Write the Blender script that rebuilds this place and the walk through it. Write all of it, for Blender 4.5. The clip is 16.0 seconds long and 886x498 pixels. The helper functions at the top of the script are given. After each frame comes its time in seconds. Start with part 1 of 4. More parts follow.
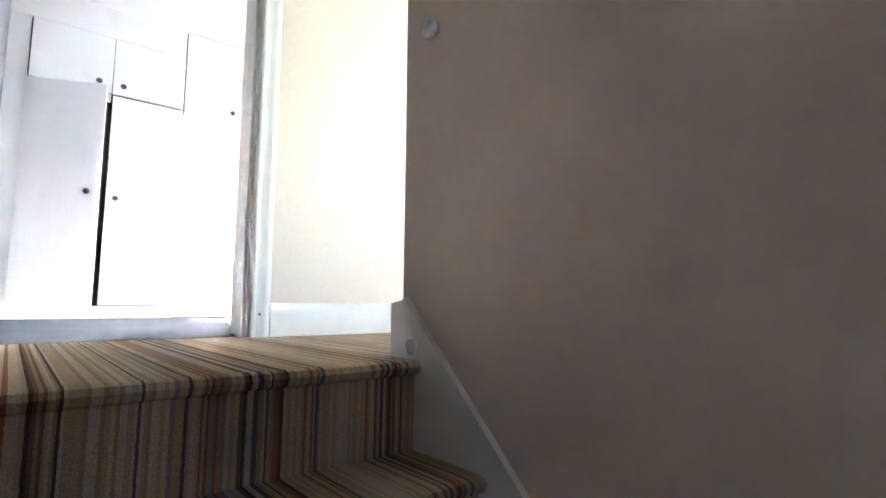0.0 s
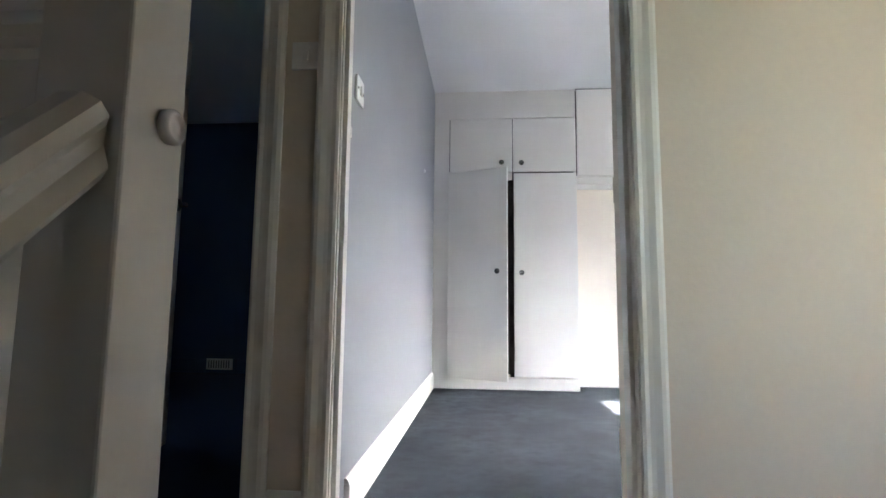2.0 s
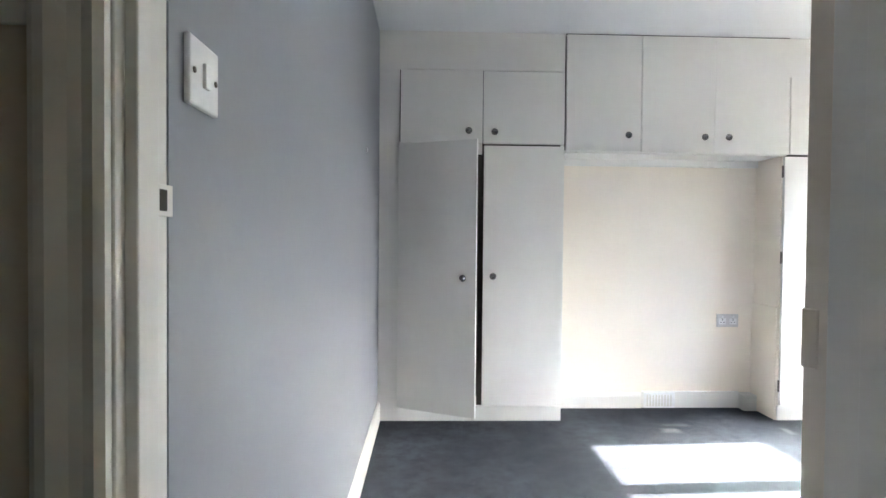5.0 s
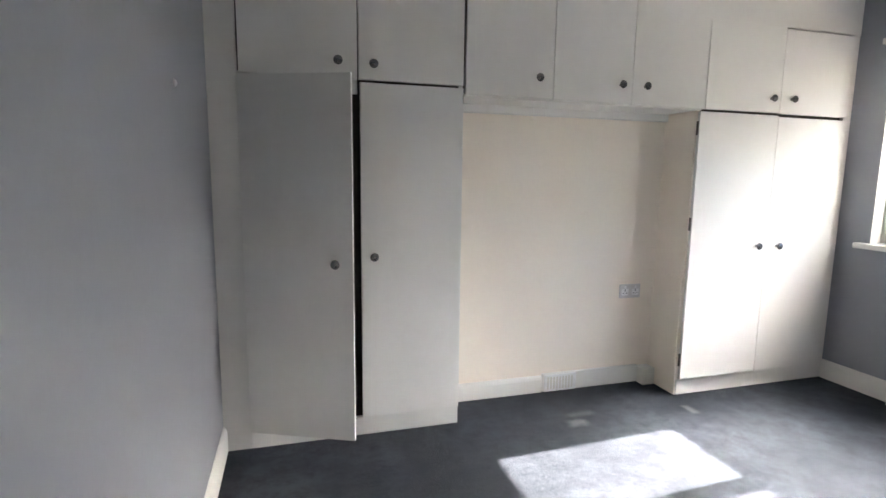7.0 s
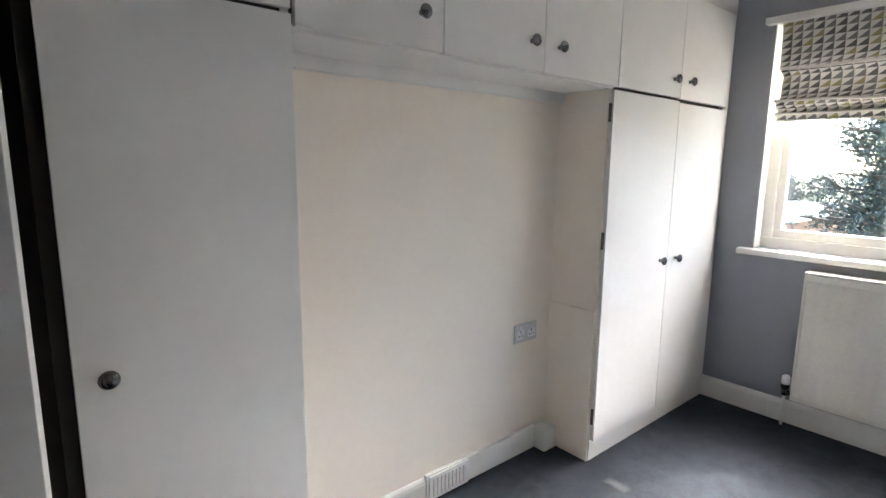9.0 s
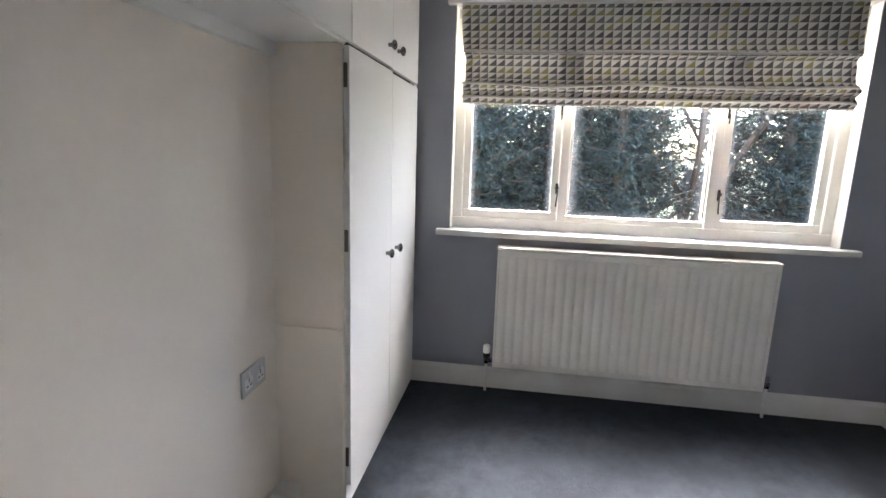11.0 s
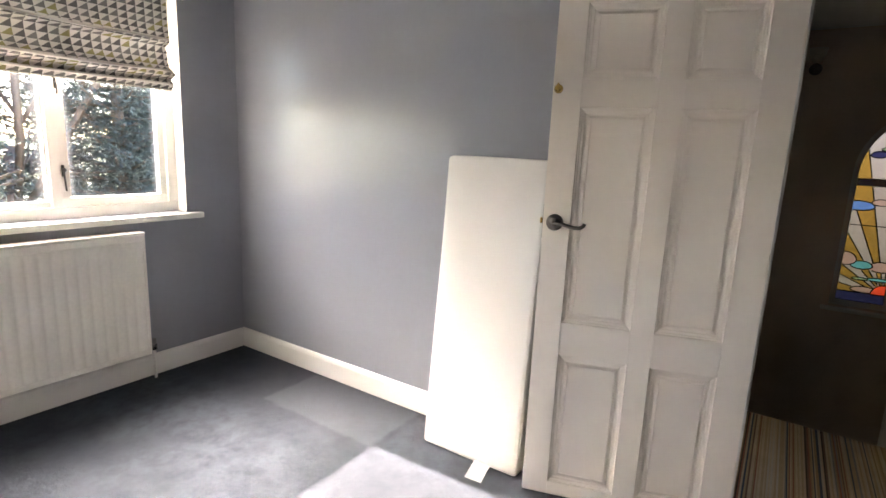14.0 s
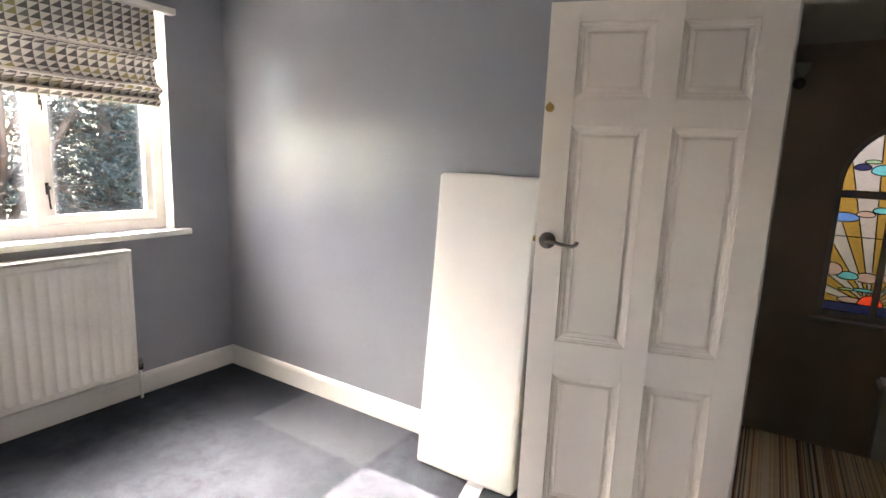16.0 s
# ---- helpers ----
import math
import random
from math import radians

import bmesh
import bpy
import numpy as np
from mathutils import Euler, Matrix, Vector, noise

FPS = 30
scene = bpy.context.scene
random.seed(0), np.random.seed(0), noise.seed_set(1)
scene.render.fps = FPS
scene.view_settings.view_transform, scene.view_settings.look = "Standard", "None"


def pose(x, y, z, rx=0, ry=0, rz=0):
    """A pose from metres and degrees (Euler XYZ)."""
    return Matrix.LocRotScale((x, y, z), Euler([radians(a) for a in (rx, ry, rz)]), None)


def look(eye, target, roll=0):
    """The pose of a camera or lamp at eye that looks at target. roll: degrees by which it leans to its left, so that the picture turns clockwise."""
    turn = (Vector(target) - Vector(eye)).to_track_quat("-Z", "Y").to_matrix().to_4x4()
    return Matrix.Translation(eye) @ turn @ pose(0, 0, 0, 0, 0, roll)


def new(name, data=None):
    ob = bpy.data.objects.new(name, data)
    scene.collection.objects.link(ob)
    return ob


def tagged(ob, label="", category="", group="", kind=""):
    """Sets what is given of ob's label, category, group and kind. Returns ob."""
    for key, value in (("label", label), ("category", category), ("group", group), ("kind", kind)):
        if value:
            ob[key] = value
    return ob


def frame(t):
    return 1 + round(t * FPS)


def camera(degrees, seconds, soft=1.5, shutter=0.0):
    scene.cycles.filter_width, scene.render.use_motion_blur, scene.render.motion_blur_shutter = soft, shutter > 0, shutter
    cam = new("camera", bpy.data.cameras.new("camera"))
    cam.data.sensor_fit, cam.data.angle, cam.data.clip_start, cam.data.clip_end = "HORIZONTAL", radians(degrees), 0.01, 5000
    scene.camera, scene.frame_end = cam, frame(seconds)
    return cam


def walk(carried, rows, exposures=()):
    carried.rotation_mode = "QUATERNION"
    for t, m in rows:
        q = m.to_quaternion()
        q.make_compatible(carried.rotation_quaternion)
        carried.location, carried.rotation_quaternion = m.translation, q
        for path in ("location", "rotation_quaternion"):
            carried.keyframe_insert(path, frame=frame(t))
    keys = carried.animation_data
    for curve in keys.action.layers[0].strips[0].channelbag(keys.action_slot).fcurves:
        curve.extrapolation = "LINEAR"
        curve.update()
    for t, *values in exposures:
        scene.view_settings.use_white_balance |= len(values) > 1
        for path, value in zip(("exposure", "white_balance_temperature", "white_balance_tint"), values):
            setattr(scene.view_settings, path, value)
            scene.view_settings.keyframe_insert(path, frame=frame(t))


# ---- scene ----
cam = camera(81.3, 16.0)
PATH = [
    (0, (0.141, 0.442, 0.127), (1.417, 1.967, 0.338), 0.45),
    (0.5, (0.217, 0.525, 0.24), (1.264, 2.211, 0.489), 1.7),
    (1, (0.292, 0.612, 0.374), (1.013, 2.462, 0.613), 0.94),
    (1.5, (0.334, 0.742, 0.54), (0.511, 2.72, 0.777), 0.41),
    (2, (0.415, 0.93, 0.628), (0.252, 2.911, 0.85), 0.6),
    (2.5, (0.428, 1.14, 0.72), (0.215, 3.117, 0.931), 0.7),
    (3, (0.395, 1.27, 0.81), (0.206, 3.257, 0.932), 0.8),
    (3.2, (0.383, 1.33, 0.845), (0.204, 3.32, 0.928), 0.8),
    (5.3, (0.28, 1.915, 1.186), (0.423, 3.908, 1.12), 0.6),
    (5.5, (0.271, 1.959, 1.237), (0.476, 3.946, 1.144), 0.7),
    (6, (0.271, 2.075, 1.311), (0.613, 4.038, 1.131), 0.7),
    (6.5, (0.337, 2.318, 1.309), (0.756, 4.256, 1.046), 0.7),
    (7, (0.332, 2.575, 1.276), (0.89, 4.475, 0.997), 0.7),
    (7.5, (0.384, 2.822, 1.328), (1.029, 4.687, 1.002), 0.6),
    (8, (0.441, 3.131, 1.354), (1.292, 4.905, 0.995), 0.7),
    (8.2, (0.461, 3.268, 1.341), (1.387, 5.006, 0.994), 0.7),
    (10.3, (0.838, 4.264, 1.34), (2.613, 5.111, 0.976), 1.1),
    (10.5, (0.862, 4.316, 1.332), (2.693, 5.032, 0.963), 1.3),
    (11, (0.861, 4.418, 1.338), (2.802, 4.706, 0.956), 1.8),
    (11.5, (0.923, 4.419, 1.319), (2.865, 4.154, 0.923), 2.0),
    (12, (0.895, 4.42, 1.325), (2.714, 3.697, 0.913), 2.34),
    (12.5, (0.85, 4.455, 1.315), (2.444, 3.317, 0.91), 2.14),
    (13, (0.825, 4.485, 1.315), (2.184, 3.068, 0.934), 2.58),
    (13.5, (0.805, 4.49, 1.315), (1.985, 2.92, 0.94), 2.41),
    (14, (0.79, 4.49, 1.32), (1.869, 2.848, 0.944), 2.46),
    (14.5, (0.785, 4.49, 1.325), (1.82, 2.82, 0.949), 2.4),
    (15, (0.787, 4.49, 1.33), (1.812, 2.813, 0.962), 2.45),
    (15.5, (0.793, 4.49, 1.34), (1.829, 2.817, 0.982), 2.34),
    (16, (0.81, 4.48, 1.35), (1.86, 2.812, 1.012), 2.28),
]
EXPOSURES = [(0, 6.7, 6050, 16), (0.5, 5.75, 6100, 16), (1, 4.9, 6150, 16), (1.5, 4.95, 6200, 16), (2, 5.05, 6250, 16), (3, 5.3, 6250, 15), (5.3, 4.65, 6350, 13), (6, 4.25, 6450, 14), (7, 4.1, 6650, 16), (8.2, 4.0, 6600, 16), (10.5, 3.65, 6450, 17), (11.5, 3.4, 6450, 18), (12.1, 3.22, 6650, 18), (12.7, 3.45, 6950, 20), (13.1, 3.65, 7150, 21), (13.6, 4.15, 7250, 21), (16, 4.25, 7250, 22)]
walk(cam, [(t, look(eye, target, roll)) for t, eye, target, roll in PATH], EXPOSURES)

# ---- light ----
SUN_EL, SUN_SIDE = 32.8, 2.2
world = bpy.data.worlds.new("sky")
scene.world = world
world.use_nodes = True
wn, wl = world.node_tree.nodes, world.node_tree.links
sky = wn.new("ShaderNodeTexSky")
sky.sky_type, sky.sun_disc = "NISHITA", False
sky.sun_elevation, sky.sun_rotation = radians(SUN_EL), radians(90 - SUN_SIDE)
sky.air_density, sky.dust_density = 1.0, 0.0
wn["Background"].inputs["Strength"].default_value = 0.15
wl.new(sky.outputs[0], wn["Background"].inputs["Color"])
sun = new("sun", bpy.data.lights.new("sun", "SUN"))
sun.data.energy, sun.data.angle, sun.data.color = 5.0, radians(0.5), (1.0, 0.95, 0.86)
ca, sa = math.cos(radians(SUN_EL)), math.sin(radians(SUN_EL))
sun.matrix_world = look((ca * math.cos(radians(SUN_SIDE)) * 30, ca * math.sin(radians(SUN_SIDE)) * 30, sa * 30), (0, 0, 0))


# ---- materials ----
def material(name, colour, rough=0.5, metal=0.0, grain=(60.0, 0.04), stain=(2.5, 0.06), bump=(150.0, 0.05), spec=0.5, coat=0.0):
    """A painted or plain surface with fine grain, broad unevenness and light relief."""
    m = bpy.data.materials.new(name)
    m.use_nodes = True
    n, l = m.node_tree.nodes, m.node_tree.links
    b = n["Principled BSDF"]
    b.inputs["Roughness"].default_value, b.inputs["Metallic"].default_value = rough, metal
    b.inputs["Specular IOR Level"].default_value = spec
    b.inputs["Coat Weight"].default_value = coat
    geo = n.new("ShaderNodeNewGeometry")
    val = None
    for scale, amount in (grain, stain):
        t = n.new("ShaderNodeTexNoise")
        t.inputs["Scale"].default_value, t.inputs["Detail"].default_value = scale, 4
        l.new(geo.outputs["Position"], t.inputs["Vector"])
        r = n.new("ShaderNodeMapRange")
        r.inputs["To Min"].default_value, r.inputs["To Max"].default_value = 1 - amount * 2, 1 + amount * 2
        l.new(t.outputs["Fac"], r.inputs["Value"])
        if val is None:
            val = r.outputs[0]
        else:
            mu = n.new("ShaderNodeMath")
            mu.operation = "MULTIPLY"
            l.new(val, mu.inputs[0]), l.new(r.outputs[0], mu.inputs[1])
            val = mu.outputs[0]
            rr = n.new("ShaderNodeMapRange")
            rr.inputs["To Min"].default_value, rr.inputs["To Max"].default_value = max(0.02, rough - 0.07), min(1, rough + 0.07)
            l.new(t.outputs["Fac"], rr.inputs["Value"]), l.new(rr.outputs[0], b.inputs["Roughness"])
    v = n.new("ShaderNodeVectorMath")
    v.operation = "SCALE"
    v.inputs[0].default_value = colour
    l.new(val, v.inputs["Scale"]), l.new(v.outputs[0], b.inputs["Base Color"])
    if bump[1]:
        t = n.new("ShaderNodeTexNoise")
        t.inputs["Scale"].default_value, t.inputs["Detail"].default_value = bump[0], 3
        l.new(geo.outputs["Position"], t.inputs["Vector"])
        bp = n.new("ShaderNodeBump")
        bp.inputs["Strength"].default_value, bp.inputs["Distance"].default_value = bump[1], 0.01
        l.new(t.outputs["Fac"], bp.inputs["Height"]), l.new(bp.outputs[0], b.inputs["Normal"])
    return m


def maths(n, l, op, a, b=None, c=None):
    k = n.new("ShaderNodeMath")
    k.operation = op
    for i, s in enumerate((a, b, c)):
        if s is None:
            continue
        if isinstance(s, (int, float)):
            k.inputs[i].default_value = s
        else:
            l.new(s, k.inputs[i])
    return k.outputs[0]


def blend(n, l, fac, a, b):
    k = n.new("ShaderNodeMix")
    k.data_type = "RGBA"
    if isinstance(fac, (int, float)):
        k.inputs[0].default_value = fac
    else:
        l.new(fac, k.inputs[0])
    for i, s in ((6, a), (7, b)):
        if isinstance(s, tuple):
            k.inputs[i].default_value = (*s, 1)
        else:
            l.new(s, k.inputs[i])
    return k.outputs[2]


def noise_of(n, l, scale, detail=4, rough=0.55, vec=None):
    t = n.new("ShaderNodeTexNoise")
    t.inputs["Scale"].default_value, t.inputs["Detail"].default_value, t.inputs["Roughness"].default_value = scale, detail, rough
    if vec is None:
        g = n.new("ShaderNodeNewGeometry")
        vec = g.outputs["Position"]
    l.new(vec, t.inputs["Vector"])
    return t.outputs["Fac"]


def ranged(n, l, s, a, b, lo=0.0, hi=1.0):
    k = n.new("ShaderNodeMapRange")
    for name, x in (("From Min", a), ("From Max", b), ("To Min", lo), ("To Max", hi)):
        k.inputs[name].default_value = x
    l.new(s, k.inputs["Value"])
    return k.outputs[0]


def relief(n, l, height, strength, distance, bsdf):
    bp = n.new("ShaderNodeBump")
    bp.inputs["Strength"].default_value, bp.inputs["Distance"].default_value = strength, distance
    l.new(height, bp.inputs["Height"]), l.new(bp.outputs[0], bsdf.inputs["Normal"])


def carpet_grey():
    """Grey cut pile: mottled tone, two soft darker areas, worn pale scuffs and the print of a rug by the far corner."""
    m = bpy.data.materials.new("grey_carpet")
    m.use_nodes = True
    n, l = m.node_tree.nodes, m.node_tree.links
    b = n["Principled BSDF"]
    b.inputs["Roughness"].default_value = 0.95
    b.inputs["Specular IOR Level"].default_value = 0.15
    g = n.new("ShaderNodeNewGeometry")
    s = n.new("ShaderNodeSeparateXYZ")
    l.new(g.outputs["Position"], s.inputs[0])
    big, mid, fine = noise_of(n, l, 1.7, 5, 0.6), noise_of(n, l, 10, 8, 0.75), noise_of(n, l, 420, 2)
    c = blend(n, l, ranged(n, l, big, 0.35, 0.65), (0.024, 0.029, 0.037), (0.050, 0.058, 0.072))
    c = blend(n, l, ranged(n, l, mid, 0.44, 0.66, 0, 0.8), c, (0.018, 0.022, 0.029))
    wob = maths(n, l, "MULTIPLY", maths(n, l, "SUBTRACT", noise_of(n, l, 14, 3), 0.5), 0.05)

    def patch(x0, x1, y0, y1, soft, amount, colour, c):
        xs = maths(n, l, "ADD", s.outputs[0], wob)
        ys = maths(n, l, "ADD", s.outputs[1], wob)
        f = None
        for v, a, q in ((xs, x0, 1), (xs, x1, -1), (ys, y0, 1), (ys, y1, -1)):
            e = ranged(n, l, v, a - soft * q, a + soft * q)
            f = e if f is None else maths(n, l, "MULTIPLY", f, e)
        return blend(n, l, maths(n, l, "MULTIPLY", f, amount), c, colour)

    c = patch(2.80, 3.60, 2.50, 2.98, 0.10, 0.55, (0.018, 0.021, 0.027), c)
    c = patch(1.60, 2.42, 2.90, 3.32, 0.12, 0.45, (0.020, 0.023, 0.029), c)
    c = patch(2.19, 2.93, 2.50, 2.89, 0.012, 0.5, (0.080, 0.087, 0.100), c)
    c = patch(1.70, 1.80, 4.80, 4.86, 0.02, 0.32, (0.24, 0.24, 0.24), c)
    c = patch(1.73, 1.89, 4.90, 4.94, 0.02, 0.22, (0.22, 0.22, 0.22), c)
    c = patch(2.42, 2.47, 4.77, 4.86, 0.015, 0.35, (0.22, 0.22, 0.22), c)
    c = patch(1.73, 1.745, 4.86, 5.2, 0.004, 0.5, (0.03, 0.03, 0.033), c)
    f2 = ranged(n, l, fine, 0.3, 0.7, 0.72, 1.28)
    v = n.new("ShaderNodeVectorMath")
    v.operation = "SCALE"
    l.new(c, v.inputs[0]), l.new(f2, v.inputs["Scale"]), l.new(v.outputs[0], b.inputs["Base Color"])
    relief(n, l, maths(n, l, "ADD", fine, maths(n, l, "MULTIPLY", noise_of(n, l, 45, 4), 1.2)), 0.55, 0.008, b)
    return m


def carpet_striped():
    """Narrow woven stripes that run along y: tans, browns, slate, rust and cream."""
    m = bpy.data.materials.new("striped_carpet")
    m.use_nodes = True
    n, l = m.node_tree.nodes, m.node_tree.links
    b = n["Principled BSDF"]
    b.inputs["Roughness"].default_value, b.inputs["Specular IOR Level"].default_value = 0.95, 0.15
    g = n.new("ShaderNodeNewGeometry")
    s = n.new("ShaderNodeSeparateXYZ")
    l.new(g.outputs["Position"], s.inputs[0])
    wob = maths(n, l, "MULTIPLY", maths(n, l, "SUBTRACT", noise_of(n, l, 90, 2), 0.5), 0.0025)
    x = maths(n, l, "ADD", s.outputs[0], wob)
    x = maths(n, l, "ADD", x, maths(n, l, "MULTIPLY", maths(n, l, "SINE", maths(n, l, "MULTIPLY", x, 61.0)), 0.004))
    w = n.new("ShaderNodeTexWhiteNoise")
    w.noise_dimensions = "1D"
    l.new(maths(n, l, "FLOOR", maths(n, l, "DIVIDE", x, 0.0058)), w.inputs["W"])
    r = n.new("ShaderNodeValToRGB")
    r.color_ramp.interpolation = "CONSTANT"
    tones = ((0.0, (0.52, 0.39, 0.25)), (0.24, (0.62, 0.50, 0.35)), (0.44, (0.10, 0.065, 0.052)), (0.52, (0.42, 0.30, 0.185)),
             (0.64, (0.22, 0.14, 0.10)), (0.70, (0.10, 0.11, 0.145)), (0.755, (0.36, 0.155, 0.10)), (0.81, (0.60, 0.53, 0.43)), (0.92, (0.30, 0.285, 0.265)))
    e = r.color_ramp.elements
    for i, (p, c) in enumerate(tones):
        k = e[i] if i < 2 else e.new(p)
        k.position, k.color = p, (*c, 1)
    l.new(w.outputs["Value"], r.inputs[0])
    fine = noise_of(n, l, 500, 2)
    v = n.new("ShaderNodeVectorMath")
    v.operation = "SCALE"
    l.new(r.outputs[0], v.inputs[0]), l.new(ranged(n, l, maths(n, l, "MULTIPLY", fine, ranged(n, l, noise_of(n, l, 3.5), 0.3, 0.7, 0.85, 1.1)), 0.3, 0.7, 0.6, 1.2), v.inputs["Scale"])
    l.new(v.outputs[0], b.inputs["Base Color"])
    relief(n, l, fine, 0.5, 0.006, b)
    return m


def blind_cloth():
    """Roller print of small squares, each cut on the diagonal into a dark and a light triangle; light shows through the cloth."""
    m = bpy.data.materials.new("printed_blind_cloth")
    m.use_nodes = True
    n, l = m.node_tree.nodes, m.node_tree.links
    n.remove(n["Principled BSDF"])
    out = n["Material Output"]
    uv = n.new("ShaderNodeUVMap")
    uv.uv_map = "cloth"
    s = n.new("ShaderNodeSeparateXYZ")
    l.new(uv.outputs[0], s.inputs[0])
    size = 0.044
    u, v = maths(n, l, "DIVIDE", s.outputs[0], size), maths(n, l, "DIVIDE", s.outputs[1], size * 0.8)
    fu, fv = maths(n, l, "FRACT", u), maths(n, l, "FRACT", v)
    upper = maths(n, l, "GREATER_THAN", maths(n, l, "SUBTRACT", fv, fu), 0.0)
    w = n.new("ShaderNodeTexWhiteNoise")
    w.noise_dimensions = "2D"
    cv = n.new("ShaderNodeCombineXYZ")
    l.new(maths(n, l, "FLOOR", u), cv.inputs[0]), l.new(maths(n, l, "FLOOR", v), cv.inputs[1]), l.new(cv.outputs[0], w.inputs["Vector"])
    r = n.new("ShaderNodeValToRGB")
    r.color_ramp.interpolation = "CONSTANT"
    e = r.color_ramp.elements
    for i, (p, c) in enumerate(((0.0, (0.135, 0.13, 0.127)), (0.42, (0.20, 0.195, 0.185)), (0.84, (0.31, 0.285, 0.14)))):
        k = e[i] if i < 2 else e.new(p)
        k.position, k.color = p, (*c, 1)
    l.new(w.outputs["Value"], r.inputs[0])
    c = blend(n, l, upper, r.outputs[0], (0.66, 0.63, 0.57))
    d, t, mix = n.new("ShaderNodeBsdfDiffuse"), n.new("ShaderNodeBsdfTranslucent"), n.new("ShaderNodeMixShader")
    l.new(c, d.inputs[0]), l.new(c, t.inputs[0])
    mix.inputs[0].default_value = 0.008
    bp = n.new("ShaderNodeBump")
    bp.inputs["Strength"].default_value, bp.inputs["Distance"].default_value = 0.2, 0.004
    l.new(noise_of(n, l, 40, 3), bp.inputs["Height"]), l.new(bp.outputs[0], d.inputs["Normal"])
    l.new(d.outputs[0], mix.inputs[1]), l.new(t.outputs[0], mix.inputs[2]), l.new(mix.outputs[0], out.inputs["Surface"])
    return m


def glass(name, colour=(1, 1, 1), rough=0.0, wavy=0.0):
    m = bpy.data.materials.new(name)
    m.use_nodes = True
    n, l = m.node_tree.nodes, m.node_tree.links
    b = n["Principled BSDF"]
    b.inputs["Base Color"].default_value = (*colour, 1)
    b.inputs["Transmission Weight"].default_value, b.inputs["Roughness"].default_value, b.inputs["IOR"].default_value = 1.0, rough, 1.45
    if wavy:
        relief(n, l, noise_of(n, l, 55, 3), wavy, 0.01, b)
    return m


def dust_glow_pane():
    """Clear window glass; a pale film at each pane's edges paints glow as well as dust."""
    m = glass("window_glass", (0.97, 0.985, 0.98))
    n, l = m.node_tree.nodes, m.node_tree.links
    tc, s = n.new("ShaderNodeTexCoord"), n.new("ShaderNodeSeparateXYZ")
    l.new(tc.outputs["Generated"], s.inputs[0])
    rim = None
    for axis, reach in ((1, 0.09), (2, 0.06)):
        d = maths(n, l, "SUBTRACT", 0.5, maths(n, l, "ABSOLUTE", maths(n, l, "SUBTRACT", s.outputs[axis], 0.5)))
        e = ranged(n, l, d, 0.0, reach, 1.0, 0.0)
        rim = e if rim is None else maths(n, l, "MAXIMUM", rim, e)
    cloudy = ranged(n, l, noise_of(n, l, 9, 5, 0.65), 0.35, 0.75, 0.4, 1.0)
    fac = maths(n, l, "MULTIPLY", maths(n, l, "MULTIPLY", maths(n, l, "POWER", rim, 1.8), cloudy), 0.042)
    # Translucent rim film: part dried dust, part painted edge glow.
    film, mix = n.new("ShaderNodeBsdfTranslucent"), n.new("ShaderNodeMixShader")
    film.inputs[0].default_value = (0.58, 0.62, 0.68, 1)
    l.new(fac, mix.inputs[0]), l.new(n["Principled BSDF"].outputs[0], mix.inputs[1]), l.new(film.outputs[0], mix.inputs[2])
    l.new(mix.outputs[0], n["Material Output"].inputs["Surface"])
    return m


def leaf_material(name, a, b2):
    m = bpy.data.materials.new(name)
    m.use_nodes = True
    n, l = m.node_tree.nodes, m.node_tree.links
    b = n["Principled BSDF"]
    g = n.new("ShaderNodeNewGeometry")
    l.new(blend(n, l, g.outputs["Random Per Island"], a, b2), b.inputs["Base Color"])
    b.inputs["Roughness"].default_value = 0.6
    b.inputs["Subsurface Weight"].default_value = 0.0
    return m


GREY_WALL = material("grey_satin_wall_paint", (0.268, 0.282, 0.310), 0.325, grain=(35, 0.015), stain=(1.3, 0.03), bump=(38, 0.025), spec=0.5)
CREAM_WALL = material("cream_wall_paint", (0.66, 0.585, 0.495), 0.6, grain=(40, 0.02), stain=(1.6, 0.04), bump=(60, 0.06), spec=0.3)
STAIR_WALL = material("beige_stair_paint", (0.66, 0.555, 0.47), 0.6, grain=(40, 0.03), stain=(1.2, 0.08), bump=(60, 0.06), spec=0.3)
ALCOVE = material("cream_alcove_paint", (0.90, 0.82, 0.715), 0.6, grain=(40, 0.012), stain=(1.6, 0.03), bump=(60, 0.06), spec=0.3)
CEILING = material("white_ceiling_paint", (0.85, 0.85, 0.85), 0.8, grain=(50, 0.012), stain=(1.5, 0.02), bump=(80, 0.08), spec=0.2)
BLUE_WALL = material("deep_blue_wall_paint", (0.055, 0.11, 0.24), 0.6)
WOODWORK = material("white_gloss_woodwork", (0.75, 0.735, 0.69), 0.345, grain=(70, 0.012), stain=(4, 0.03), bump=(40, 0.03))
DOORS = material("white_satin_cupboard_paint", (0.79, 0.77, 0.73), 0.36, grain=(30, 0.01), stain=(2.2, 0.02), bump=(45, 0.015), spec=0.5)
LEAF_PAINT = material("ivory_satin_door_paint", (0.83, 0.755, 0.665), 0.38, grain=(60, 0.012), stain=(3, 0.025), bump=(55, 0.015))
RAD_PAINT = material("cream_radiator_enamel", (0.78, 0.75, 0.68), 0.35, stain=(3, 0.03), bump=(60, 0.02))
# Dark paint that stands for shade in door gaps, holes and cupboard insides.
GAP_SHADE = material("painted_gap_shade", (0.05, 0.042, 0.035), 0.8)
CHROME = material("dark_chrome", (0.22, 0.22, 0.225), 0.18, 1.0, bump=(60, 0.0))
BRONZE = material("aged_pewter_metal", (0.16, 0.14, 0.125), 0.34, 1.0, bump=(60, 0.02))
